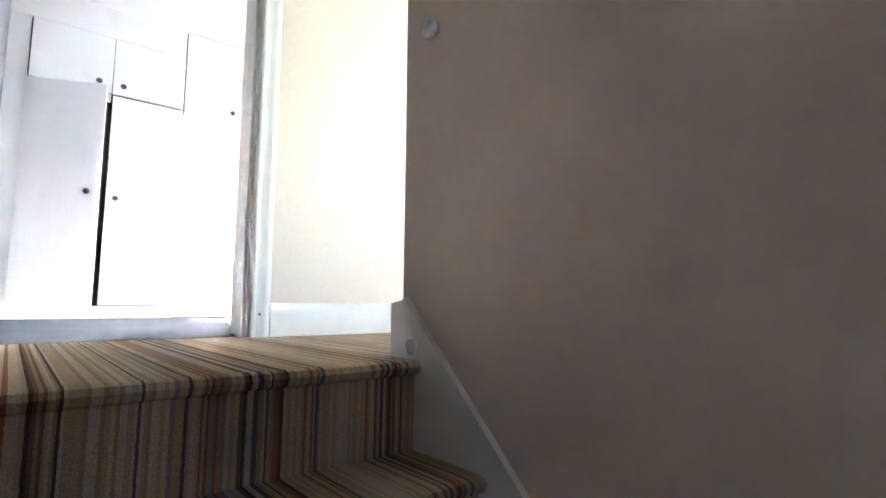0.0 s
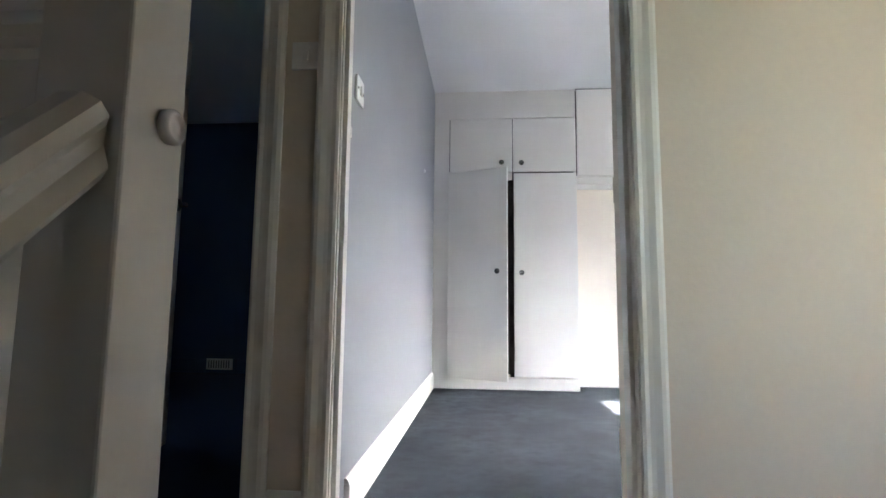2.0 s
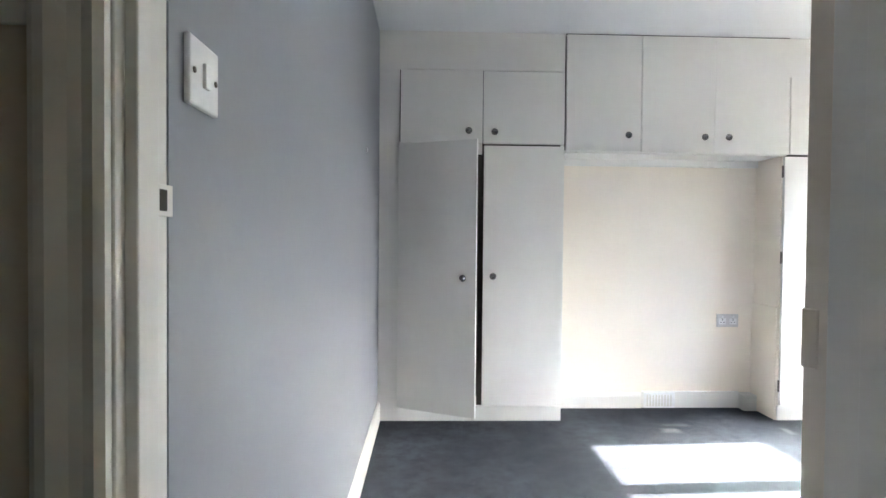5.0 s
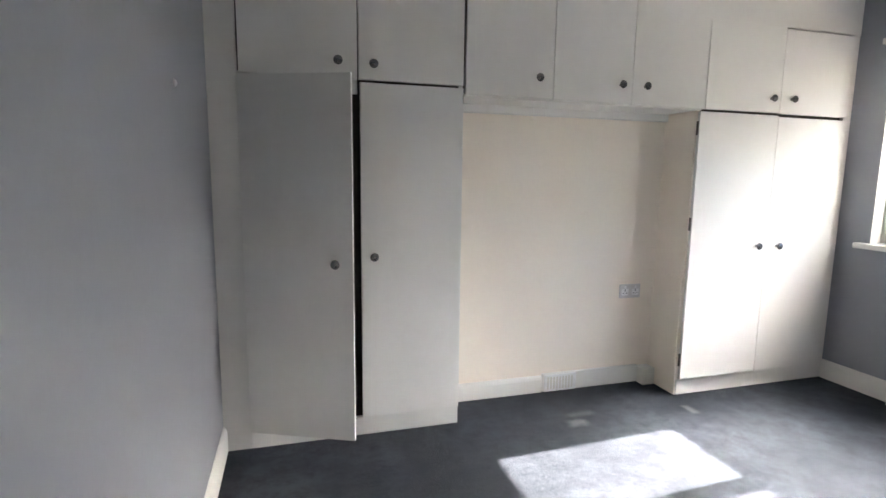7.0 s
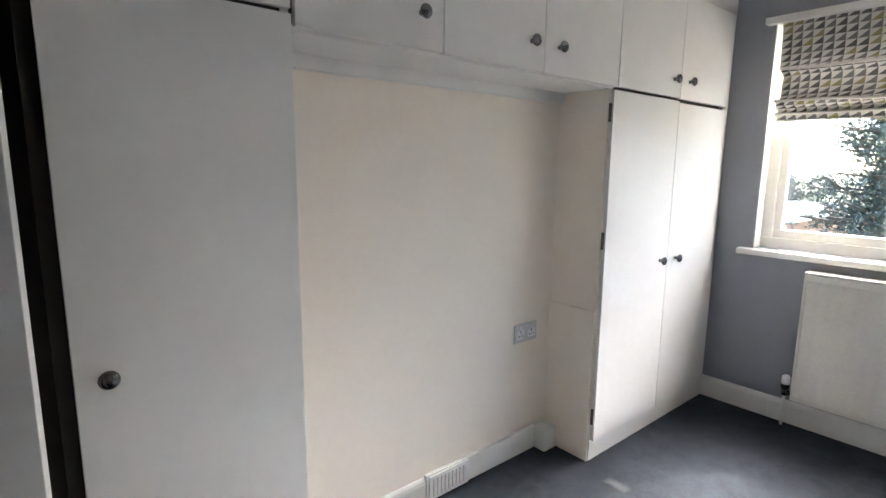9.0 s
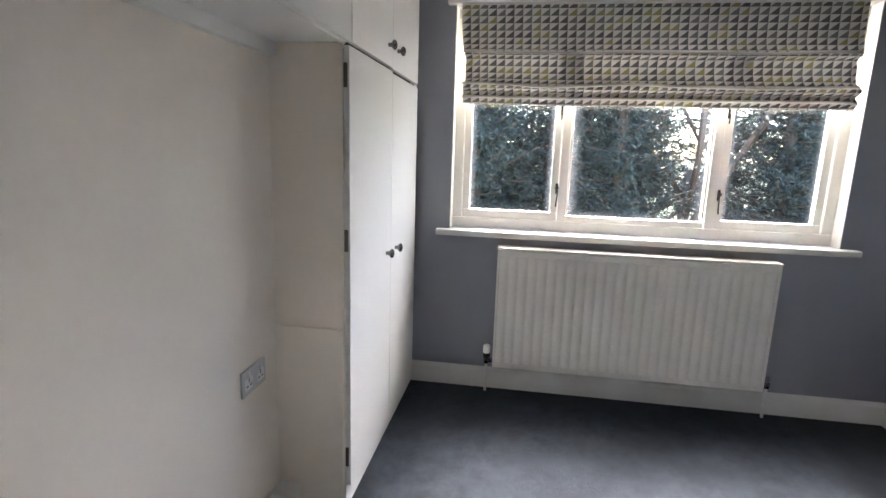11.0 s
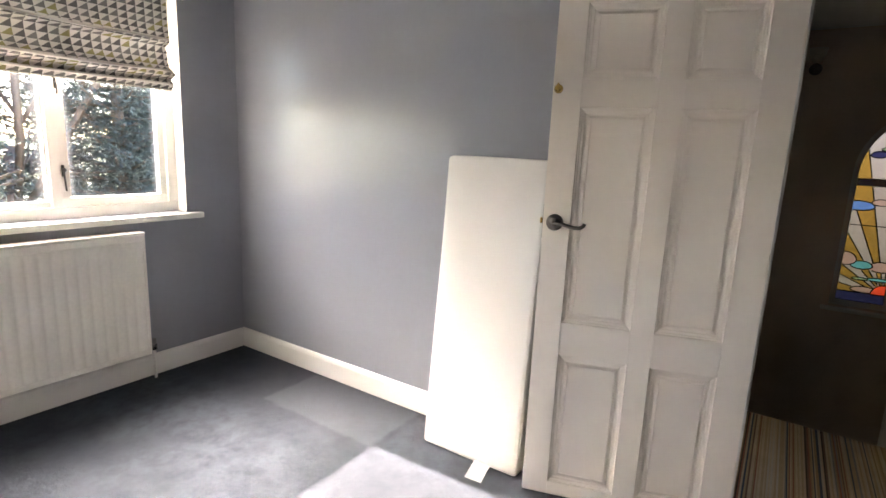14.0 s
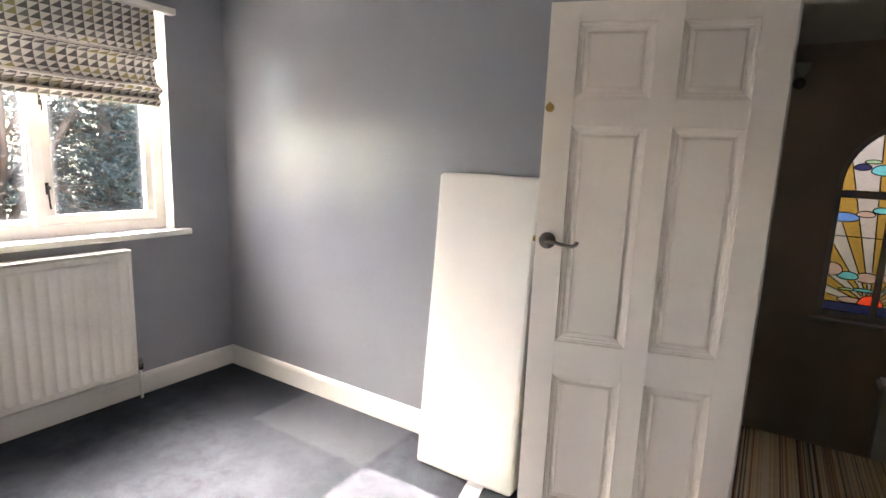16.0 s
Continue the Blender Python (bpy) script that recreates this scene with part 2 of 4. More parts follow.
BRASS = material("polished_brass", (0.62, 0.42, 0.14), 0.22, 1.0, bump=(60, 0.0))
BLACK_IRON = material("black_iron", (0.025, 0.025, 0.027), 0.45, 0.6, bump=(80, 0.05))
PLASTIC = material("white_plastic", (0.80, 0.80, 0.80), 0.28, bump=(60, 0.0))
GREY_PLASTIC = material("grey_plastic", (0.18, 0.18, 0.18), 0.4, bump=(60, 0.0))
FOAM = material("ivory_mattress_cloth", (0.80, 0.78, 0.725), 0.9, grain=(220, 0.02), stain=(3, 0.02), bump=(260, 0.12), spec=0.2)
TAG = material("white_cloth_label", (0.78, 0.78, 0.80), 0.8, bump=(120, 0.05))
BRICK = material("outer_brick", (0.33, 0.17, 0.11), 0.9)
GRASS = material("grass_ground", (0.075, 0.10, 0.04), 0.95, grain=(6, 0.15), stain=(0.3, 0.12), bump=(20, 0.6))
BARK = material("bark", (0.10, 0.075, 0.055), 0.95, grain=(20, 0.1), bump=(30, 0.8))
ROOF = material("roof_tile", (0.22, 0.11, 0.08), 0.9)
CAR = material("dark_car_paint", (0.02, 0.025, 0.035), 0.25, coat=0.5)
LEAD = material("lead_came", (0.03, 0.03, 0.032), 0.6, 0.3)
GREY_CARPET, STRIPES, CLOTH = carpet_grey(), carpet_striped(), blind_cloth()
PANE = dust_glow_pane()
CONIFER = leaf_material("conifer_leaf", (0.018, 0.029, 0.027), (0.080, 0.104, 0.094))
TWIG = leaf_material("bare_twig", (0.10, 0.07, 0.05), (0.17, 0.12, 0.085))


# ---- mesh helpers ----
def box(bm, x0, x1, y0, y1, z0, z1, bevel=0.0):
    vs = [bm.verts.new((x, y, z)) for z in (z0, z1) for y in (y0, y1) for x in (x0, x1)]
    fs = [bm.faces.new([vs[i] for i in q]) for q in ((0, 2, 3, 1), (4, 5, 7, 6), (0, 1, 5, 4), (2, 6, 7, 3), (0, 4, 6, 2), (1, 3, 7, 5))]
    if bevel:
        es = list({e for f in fs for e in f.edges})
        bmesh.ops.bevel(bm, geom=es, offset=bevel, segments=2, affect="EDGES", profile=0.5)
    return bm


def slab(*a, bevel=0.0):
    return box(bmesh.new(), *a[:6], bevel=a[6] if len(a) > 6 else bevel)


def lathe(bm, profile, m=None, seg=20):
    """A turned shape about z from (radius, height) pairs, closed at both ends."""
    m = m or Matrix.Identity(4)
    rings = [[bm.verts.new(m @ Vector((r * math.cos(2 * math.pi * i / seg), r * math.sin(2 * math.pi * i / seg), z))) for i in range(seg)] for r, z in profile]
    for a, b in zip(rings, rings[1:]):
        for i in range(seg):
            f = bm.faces.new((a[i], a[(i + 1) % seg], b[(i + 1) % seg], b[i]))
            f.smooth = True
    bm.faces.new(rings[0][::-1]), bm.faces.new(rings[-1])
    return bm


def sweep(bm, section, path, up=Vector((0, 0, 1)), smooth=False):
    """A section of (across, up) pairs carried along a path of points, closed at both ends."""
    path = [Vector(p) for p in path]
    rings = []
    for i, p in enumerate(path):
        d = (path[min(i + 1, len(path) - 1)] - path[max(i - 1, 0)]).normalized()
        side = d.cross(up).normalized()
        top = side.cross(d)
        rings.append([bm.verts.new(p + side * a + top * b) for a, b in section])
    k = len(section)
    for a, b in zip(rings, rings[1:]):
        for i in range(k):
            f = bm.faces.new((a[i], a[(i + 1) % k], b[(i + 1) % k], b[i]))
            f.smooth = smooth
    bm.faces.new(rings[0][::-1]), bm.faces.new(rings[-1])
    return bm


def ring(r, k=8):
    return [(r * math.cos(2 * math.pi * i / k), r * math.sin(2 * math.pi * i / k)) for i in range(k)]


def part(name, bm, mat, parent=None, label="", at=None):
    """Links a bmesh as one mesh object, under a thing or a part if one is given."""
    bmesh.ops.recalc_face_normals(bm, faces=bm.faces)
    me = bpy.data.meshes.new(name)
    bm.to_mesh(me)
    bm.free()
    me.materials.append(mat)
    ob = new(name, me)
    if at is not None:
        ob.matrix_basis = at
    if parent is not None:
        ob.parent = parent
    if label:
        ob["label"] = label
    return ob


def thing(name, label, category, m=None, group=""):
    ob = new(name)
    ob.empty_display_size = 0.1
    if m is not None:
        ob.matrix_basis = m
    return tagged(ob, label, category, group)


def structure(name, bm, mat, label="", category=""):
    return tagged(part(name, bm, mat), label, category, kind="structure")


# ---- the plan ----
XE = 3.65          # inner face of the window wall
YS, YL = 2.49, 2.35  # bedroom and landing faces of the wall with the doors
YF, YB = 5.0, 5.25   # cupboard fronts and the alcove's back
CH = 2.38          # ceiling
JL, JR, HEAD = -0.001, 0.815, 1.90
YJ = 2.448         # where the grey paint laps on to the door frame
NOSE, RISE, GO, STEPS = 1.38, 0.2, 0.21, 5
YW = -0.75         # wall with the stained window

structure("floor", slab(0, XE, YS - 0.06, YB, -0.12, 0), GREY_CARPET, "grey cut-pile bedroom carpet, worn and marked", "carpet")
structure("ceiling", slab(-3.4, 4.0, YW - 0.25, 5.75, CH, CH + 0.12), CEILING, "plain white painted ceiling", "ceiling")
bm = bmesh.new()
box(bm, -0.03, 2.3, NOSE + 0.03, YS - 0.062, -0.2, -0.001)
box(bm, -3.2, -0.032, NOSE + 0.13, YL, -0.2, -0.001)
structure("floor_landing", bm, STRIPES, "landing carpet with narrow brown and tan stripes", "carpet")
structure("floor_half_landing", slab(-1.2, 0.88, YW, NOSE - GO * 4 + 0.0, -RISE * STEPS - 0.15, -RISE * STEPS), STRIPES, "striped carpet on the half landing", "carpet")
structure("floor_blue_room", slab(-3.2, -0.12, YL + 0.002, 5.6, -0.12, -0.002), material("dark_blue_carpet", (0.035, 0.05, 0.09), 0.95), "dark carpet in the unlit blue room", "carpet")

structure("wall_west", slab(-0.12, 0, YJ, 5.6, -0.1, CH), GREY_WALL, "smooth pale grey painted wall", "wall")
bm = bmesh.new()
box(bm, JR + 0.03, 4.0, YL + 0.004, YS, -0.1, CH)
box(bm, 0.0, JR + 0.03, YL + 0.004, YS, HEAD + 0.03, CH)
structure("wall_south", bm, GREY_WALL, "grey satin-painted wall with the bedroom doorway", "wall")
for name, label, *a in (("wall_landing_north", "cream painted landing wall beside the bedroom door", JR + 0.03, 4.0, YL, YL + 0.004, -0.1, CH),
                        ("wall_landing_post", "cream wall between the two landing doors", -0.16, -0.031, YL, YS, -0.1, CH),
                        ("wall_landing_head", "cream wall above the bedroom door", -0.03, JR + 0.029, YL, YL + 0.004, HEAD + 0.03, CH),
                        ("wall_blue_room_head", "cream wall above the blue room's door", -0.95, -0.161, YL, YS, HEAD + 0.03, CH),
                        ("wall_landing_far", "cream painted landing wall beyond the blue room", -3.3, -0.951, YL, YS, -0.1, CH)):
    structure(name, slab(*a), CREAM_WALL, label, "wall")
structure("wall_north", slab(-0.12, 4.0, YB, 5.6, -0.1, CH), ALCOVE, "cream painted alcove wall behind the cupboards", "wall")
WY0, WY1, WZ0, WZ1 = 2.84, 4.80, 0.91, 2.06
bm = bmesh.new()
box(bm, XE, 3.93, YS, WY0, -3.0, CH + 0.3)
box(bm, XE, 3.93, WY1, 5.6, -3.0, CH + 0.3)
box(bm, XE, 3.93, WY0, WY1, -3.0, WZ0)
box(bm, XE, 3.93, WY0, WY1, WZ1, CH + 0.3)
structure("wall_east", bm, GREY_WALL, "dark grey painted wall round the window", "wall")
# the stairwell
structure("wall_stair_east", slab(0.88, 1.02, YW, 1.475, -1.3, CH), STAIR_WALL, "beige painted wall beside the stairs", "wall")
structure("wall_landing_east", slab(2.3, 2.45, 0.9, YL, -0.2, CH), CREAM_WALL, "cream wall at the end of the landing", "wall")
# This wall's opening is added out of view to light the landing.
bm = bmesh.new()
box(bm, 1.02, 1.18, 0.9, 1.0, -0.2, CH)
box(bm, 2.22, 2.45, 0.9, 1.0, -0.2, CH)
box(bm, 1.18, 2.22, 0.9, 1.0, -0.2, 0.25)
box(bm, 1.18, 2.22, 0.9, 1.0, 2.1, CH)
structure("wall_landing_south", bm, CREAM_WALL, "cream wall of the landing passage, with an unseen opening added for light", "wall")
def pierced(x0, x1, y0, y1, z0, z1):
    """An end wall with a small unseen opening added to light the blue room."""
    bm = bmesh.new()
    box(bm, x0, x1, y0, 3.2, z0, z1)
    box(bm, x0, x1, 3.7, y1, z0, z1)
    box(bm, x0, x1, 3.2, 3.7, z0, 1.1)
    box(bm, x0, x1, 3.2, 3.7, 1.55, z1)
    return bm


structure("wall_landing_west", pierced(-3.4, -3.2, YW, 5.75, -1.3, CH), CREAM_WALL, "plain wall closing the landing, with an unseen opening added for light", "wall")
structure("wall_blue_room", slab(-3.2, -0.12, 5.6, 5.75, -0.1, CH), BLUE_WALL, "deep blue wall in an unlit room", "wall")
structure("wall_blue_room_side", slab(-0.124, -0.12, YS, 5.6, -0.1, CH), BLUE_WALL, "deep blue side wall in an unlit room", "wall")
structure("wall_blue_room_end", pierced(-3.2, -3.19, YS, 5.6, -0.1, CH), BLUE_WALL, "deep blue end wall with an unseen opening added for light", "wall")
# Unseen floor and walls added to stop daylight leaking in below the stairs.
structure("floor_unseen_hall", slab(-3.4, 1.02, YW - 0.24, YS, -2.9, -2.72), material("unseen_hall_floor", (0.16, 0.115, 0.085), 0.95), "unseen brown floor added to stop daylight leaking into the stairwell", "carpet")
bm = bmesh.new()
box(bm, -3.4, -2.6, YW - 0.24, YW, -2.72, -1.301)
box(bm, -1.7, 1.02, YW - 0.24, YW, -2.72, -1.301)
# The gap left here is an added opening that lights the stairs.
box(bm, -2.6, -1.7, YW - 0.24, YW, -2.72, -1.85)
box(bm, -2.6, -1.7, YW - 0.24, YW, -1.45, -1.301)
box(bm, 0.88, 1.02, YW + 0.001, YL, -2.72, -1.301)
box(bm, 0.88, 1.02, 1.476, YL, -1.30, -0.201)
box(bm, -3.4, 1.02, YL + 0.001, YS, -2.72, -0.101)
box(bm, -3.4, -3.2, YW + 0.001, YL, -2.72, -1.301)
structure("wall_unseen_hall", bm, STAIR_WALL, "unseen beige walls added to close the stairwell, with an opening to light the stairs", "wall")
# Added above the rooms, out of view, to shut out sun and sky.
structure("roof", slab(-3.8, 4.3, YW - 0.6, 6.1, CH + 0.3, CH + 0.42), ROOF, "unseen flat roof added to keep daylight out of the rooms", "roof")


# ---- doorways and skirting ----
def moulded(width, depth):
    """Section of an architrave: across the wall and out from it."""
    return [(0, 0), (width, 0), (width, depth * 0.55), (width * 0.86, depth * 0.9), (width * 0.7, depth), (width * 0.45, depth * 0.72), (width * 0.28, depth * 0.62), (width * 0.12, depth * 0.72), (0, depth * 0.5)]


def upright(bm, x, y, out, flip, z0, z1, width=0.07, depth=0.02):
    """A moulded upright whose inner edge is at x; out: +1 or -1, the side of the wall that it stands on along y."""
    a, b = [], []
    for u, d in moulded(width, depth):
        a.append(bm.verts.new((x + flip * u, y + out * d, z0)))
        b.append(bm.verts.new((x + flip * u, y + out * d, z1)))
    k = len(a)
    for i in range(k):
        bm.faces.new((a[i], a[(i + 1) % k], b[(i + 1) % k], b[i]))
    bm.faces.new(a[::-1]), bm.faces.new(b)


def across(bm, x0, x1, y, out, z, width=0.07, depth=0.02):
    a, b = [], []
    for u, d in moulded(width, depth):
        a.append(bm.verts.new((x0, y + out * d, z + u)))
        b.append(bm.verts.new((x1, y + out * d, z + u)))
    k = len(a)
    for i in range(k):
        bm.faces.new((a[i], a[(i + 1) % k], b[(i + 1) % k], b[i]))
    bm.faces.new(a[::-1]), bm.faces.new(b)


frame_1 = tagged(thing("door_frame", "white gloss door frame with moulded architraves, chipped by the latch", "door frame"), kind="structure")
bm = bmesh.new()
box(bm, JL - 0.03, JL, YL - 0.002, YJ - 0.001, 0, HEAD, 0.002)
box(bm, JL, JL + 0.014, YL + 0.012, YL + 0.052, 0, HEAD - 0.014, 0.002)
part("left_jamb", bm, WOODWORK, frame_1)
bm = bmesh.new()
box(bm, JR, JR + 0.03, YL - 0.002, YS + 0.002, 0, HEAD, 0.002)
box(bm, JR - 0.014, JR, YL + 0.03, YL + 0.075, 0, HEAD - 0.014, 0.002)
part("right_jamb", bm, WOODWORK, frame_1)
bm = bmesh.new()
box(bm, JL + 0.007, JR + 0.03, YL - 0.002, YS + 0.002, HEAD, HEAD + 0.03, 0.002)
box(bm, JL, JR, YL + 0.03, YL + 0.075, HEAD - 0.014, HEAD, 0.002)
part("head_jamb", bm, WOODWORK, frame_1)
for name, x, y, out, flip in (("architrave", JL - 0.004, YL - 0.002, -1, -1), ("architrave", JR + 0.004, YL - 0.002, -1, 1), ("architrave", JR + 0.012, YS + 0.002, 1, 1)):
    bm = bmesh.new()
    upright(bm, x, y, out, flip, 0, HEAD + 0.07)
    part(name, bm, WOODWORK, frame_1)
bm = bmesh.new()
across(bm, JL - 0.004, JR + 0.004, YL - 0.002, -1, HEAD + 0.004)
part("head_architrave", bm, WOODWORK, frame_1)
bm = bmesh.new()
across(bm, 0.002, JR + 0.012, YS + 0.002, 1, HEAD + 0.004)
part("head_architrave", bm, WOODWORK, frame_1)
part("strike_plate", slab(JL - 0.001, JL + 0.004, YL + 0.070, YL + 0.102, 1.141, 1.177, 0.001), WOODWORK, frame_1, "painted-over strike plate")
# Dark slab painted as the shade in the strike hole.
part("strike_hole", slab(JL, JL + 0.0045, YL + 0.072, YL + 0.088, 1.147, 1.171), GAP_SHADE, frame_1)
for x in (-0.034, 0.85):
    bm = bmesh.new()
    lathe(bm, [(0.004, 0), (0.005, 0.003), (0.002, 0.005)], Matrix.Translation((x, YL - 0.016, 0.084)) @ pose(0, 0, 0, 90), 10)
    part("screw", bm, BRONZE, frame_1, "rusty screw head")

frame_2 = tagged(thing("door_frame", "white door frame of the unlit blue room", "door frame"), kind="structure")
for x0, x1 in ((-0.25, -0.22), (-0.95, -0.92)):
    part("jamb", slab(x0, x1, YL - 0.002, YS + 0.002, 0, HEAD, 0.002), WOODWORK, frame_2)
part("head_jamb", slab(-0.95, -0.22, YL - 0.002, YS + 0.002, HEAD, HEAD + 0.03), WOODWORK, frame_2)
for x, flip in ((-0.245, 1), (-0.925, -1)):
    bm = bmesh.new()
    upright(bm, x, YL - 0.002, -1, flip, 0, HEAD + 0.07)
    part("architrave", bm, WOODWORK, frame_2)
bm = bmesh.new()
across(bm, -0.925, -0.245, YL - 0.002, -1, HEAD + 0.004)
part("head_architrave", bm, WOODWORK, frame_2)
structure("wall_pier", slab(-0.22, -0.16, YL, YS, -0.1, CH), CREAM_WALL, "narrow cream strip of wall between two doors", "wall")


def skirting(name, a, b, inward, h=0.12, d=0.018, mat=WOODWORK, label="white painted skirting board"):
    """A skirting board from a to b on the floor, standing out along inward from the wall, with an eased top."""
    a, b, n = Vector((*a, 0)), Vector((*b, 0)), Vector((*inward, 0))
    bm = bmesh.new()
    sec = [(0, 0), (d, 0), (d, h - 0.022), (d * 0.75, h - 0.008), (d * 0.35, h), (0, h)]
    ra, rb = [bm.verts.new(a + n * u + Vector((0, 0, z))) for u, z in sec], [bm.verts.new(b + n * u + Vector((0, 0, z))) for u, z in sec]
    for i in range(len(sec)):
        j = (i + 1) % len(sec)
        bm.faces.new((ra[i], ra[j], rb[j], rb[i]))
    bm.faces.new(ra[::-1]), bm.faces.new(rb)
    return structure(name, bm, mat, label, "skirting")


skirting("baseboard_west", (0, YS + 0.003), (0, YF), (1, 0))
skirting("baseboard_south", (JR + 0.085, YS), (XE, YS), (0, 1))
skirting("baseboard_east", (XE, YS + 0.018), (XE, YF), (-1, 0))
skirting("baseboard_alcove", (1.133, YB), (1.738, YB), (0, -1), 0.10)
structure("trim_access_board", slab(1.742, 2.399, YB - 0.020, YB - 0.001, 0.003, 0.112, 0.002), WOODWORK, "white removable board over pipes at the alcove foot", "skirting")
skirting("baseboard_landing", (JR + 0.075, YL), (2.3, YL), (0, -1), 0.125)
skirting("baseboard_pier", (-0.172, YL), (-0.072, YL), (0, -1), 0.13)

# ---- fitted cupboards ----
knob_profile = [(1.15 * r, 1.1 * h) for r, h in [(0.007, 0), (0.007, 0.010), (0.0095, 0.013), (0.0150, 0.017), (0.0170, 0.022), (0.0165, 0.026), (0.0130, 0.029), (0.0115, 0.028), (0.0095, 0.0305), (0.0040, 0.032)]]


def cupboard_door(parent, x0, x1, z0, z1, knob, swing=0.0, y=YF):
    """An overlaid slab door, hinged on its left, with a turned chrome knob; knob: (x, z)."""
    m = pose(x0, y - 0.001, 0, 0, 0, -swing)
    d = part("door", slab(0, x1 - x0, -0.019, 0, z0, z1, bevel=0.0015), DOORS, parent, "flat white door standing ajar" if swing else "", at=m)
    bm = bmesh.new()
    lathe(bm, knob_profile, Matrix.Translation((knob[0] - x0, -0.019, knob[1])) @ pose(0, 0, 0, 90), 22)
    k = part("knob", bm, CHROME, d, "grooved dark chrome knob")
    bm = bmesh.new()
    lathe(bm, [(0.0200, 0.0230), (0.0206, 0.0242), (0.0200, 0.0254)], Matrix.Translation((knob[0] - x0, -0.019, knob[1])) @ pose(0, 0, 0, 90), 22)
    part("knob_ring", bm, BRONZE, d)
    return d


left = thing("fitted_wardrobe", "white built-in wardrobe beside the grey wall, one tall door ajar", "wardrobe")
bm = bmesh.new()
box(bm, 0.002, 0.1235, YF, YF + 0.02, 0.0, 2.149)
box(bm, 0.002, 1.133, YF - 0.004, YF + 0.02, 2.149, CH - 0.001)
part("face_frame", bm, DOORS, left)
part("plinth", slab(0.124, 1.133, YF - 0.003, YF + 0.018, 0.0, 0.092, 0.0015), DOORS, left)
part("rail", slab(0.126, 0.630, YF + 0.003, YF + 0.0115, 1.640, 1.712), DOORS, left)
# Dark boards set behind the doors so the gaps carry painted shade.
part("rail", slab(0.632, 1.112, YF + 0.003, YF + 0.0115, 1.675, 1.712), GAP_SHADE, left)
part("upper_shade_board", slab(0.124, 1.112, YF + 0.012, YF + 0.018, 1.71, 2.149), GAP_SHADE, left)
part("stile", slab(0.612, 0.652, YF + 0.02, YF + 0.04, 0.092, 1.675), GAP_SHADE, left)
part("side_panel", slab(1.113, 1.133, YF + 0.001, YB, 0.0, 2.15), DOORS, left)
part("inside", slab(0.14, 1.11, YF + 0.21, YF + 0.22, 0.09, 2.14), GAP_SHADE, left, "dark board painted as shade inside the wardrobe")
cupboard_door(left, 0.128, 0.628, 0.088, 1.693, (0.556, 0.896), swing=24)
cupboard_door(left, 0.640, 1.131, 0.098, 1.690, (0.698, 0.896))
cupboard_door(left, 0.131, 0.629, 1.701, 2.140, (0.543, 1.775))
cupboard_door(left, 0.6345, 1.130, 1.702, 2.139, (0.700, 1.770))

mid = thing("overhead_cupboard", "white three-door cupboard spanning the alcove up to the ceiling", "cupboard")
part("carcass", slab(1.140, 2.498, YF + 0.016, YB - 0.001, 1.655, CH - 0.006), DOORS, mid)
part("front_edge", slab(1.140, 2.53, YF + 0.0005, YF + 0.015, 1.655, 1.672), DOORS, mid)
# Dark board that paints shade into the gaps round the overhead doors.
part("shade_board", slab(1.134, 2.53, YF + 0.009, YF + 0.0155, 1.673, CH - 0.006), GAP_SHADE, mid)
part("batten", slab(1.135, 2.495, YB - 0.032, YB - 0.001, 1.612, 1.654, 0.002), DOORS, mid)
# Dark strip painted as the shadow line under the ceiling.
part("shadow_strip", slab(1.138, 2.53, YF - 0.012, YF, CH - 0.006, CH - 0.001), GAP_SHADE, mid)
cupboard_door(mid, 1.141, 1.601, 1.665, 2.372, (1.518, 1.762))
cupboard_door(mid, 1.606, 2.060, 1.663, 2.372, (1.990, 1.757))
cupboard_door(mid, 2.0625, 2.532, 1.660, 2.372, (2.139, 1.757))

right = thing("fitted_wardrobe", "white built-in wardrobe with paired doors beside the window", "wardrobe")
bm = bmesh.new()
box(bm, 3.587, XE - 0.001, YF, YF + 0.02, 0.0, 2.141)
box(bm, 2.535, XE - 0.001, YF - 0.004, YF + 0.02, 2.141, CH - 0.001)
part("face_frame", bm, DOORS, right)
part("plinth", slab(2.50, XE - 0.02, YF - 0.003, YF + 0.018, 0.0, 0.095, 0.0015), DOORS, right)
part("side_panel", slab(2.50, 2.52, YF + 0.001, YB, 0.0, 1.654), ALCOVE, right)
part("side_lining", slab(2.488, 2.4995, YF + 0.001, YB - 0.001, 0.0, 0.709, 0.002), ALCOVE, right, "proud cream lining on the lower side")
# Dark board: painted shade behind the paired doors.
part("inside", slab(2.53, 3.64, YF + 0.03, YF + 0.04, 0.09, 2.14), GAP_SHADE, right)
cupboard_door(right, 2.508, 3.060, 0.100, 1.648, (2.985, 0.887))
cupboard_door(right, 3.063, 3.583, 0.100, 1.640, (3.141, 0.884))
cupboard_door(right, 2.538, 3.060, 1.662, 2.136, (2.991, 1.740))
cupboard_door(right, 3.063, 3.583, 1.658, 2.130, (3.142, 1.742))
for z in (0.18, 0.985, 1.52):
    part("hinge", slab(2.501, 2.507, YF - 0.014, YF - 0.002, z, z + 0.075, 0.001), BRONZE, right)

# ---- sockets, switches, vent ----
socket = thing("double_socket", "satin steel double wall socket with white inserts", "socket", pose(2.321, YB, 0.589))
part("plate", slab(-0.073, 0.073, -0.009, -0.0005, -0.043, 0.043, 0.002), material("satin_steel_plate", (0.62, 0.61, 0.60), 0.42, 0.3, bump=(90, 0.02)), socket)
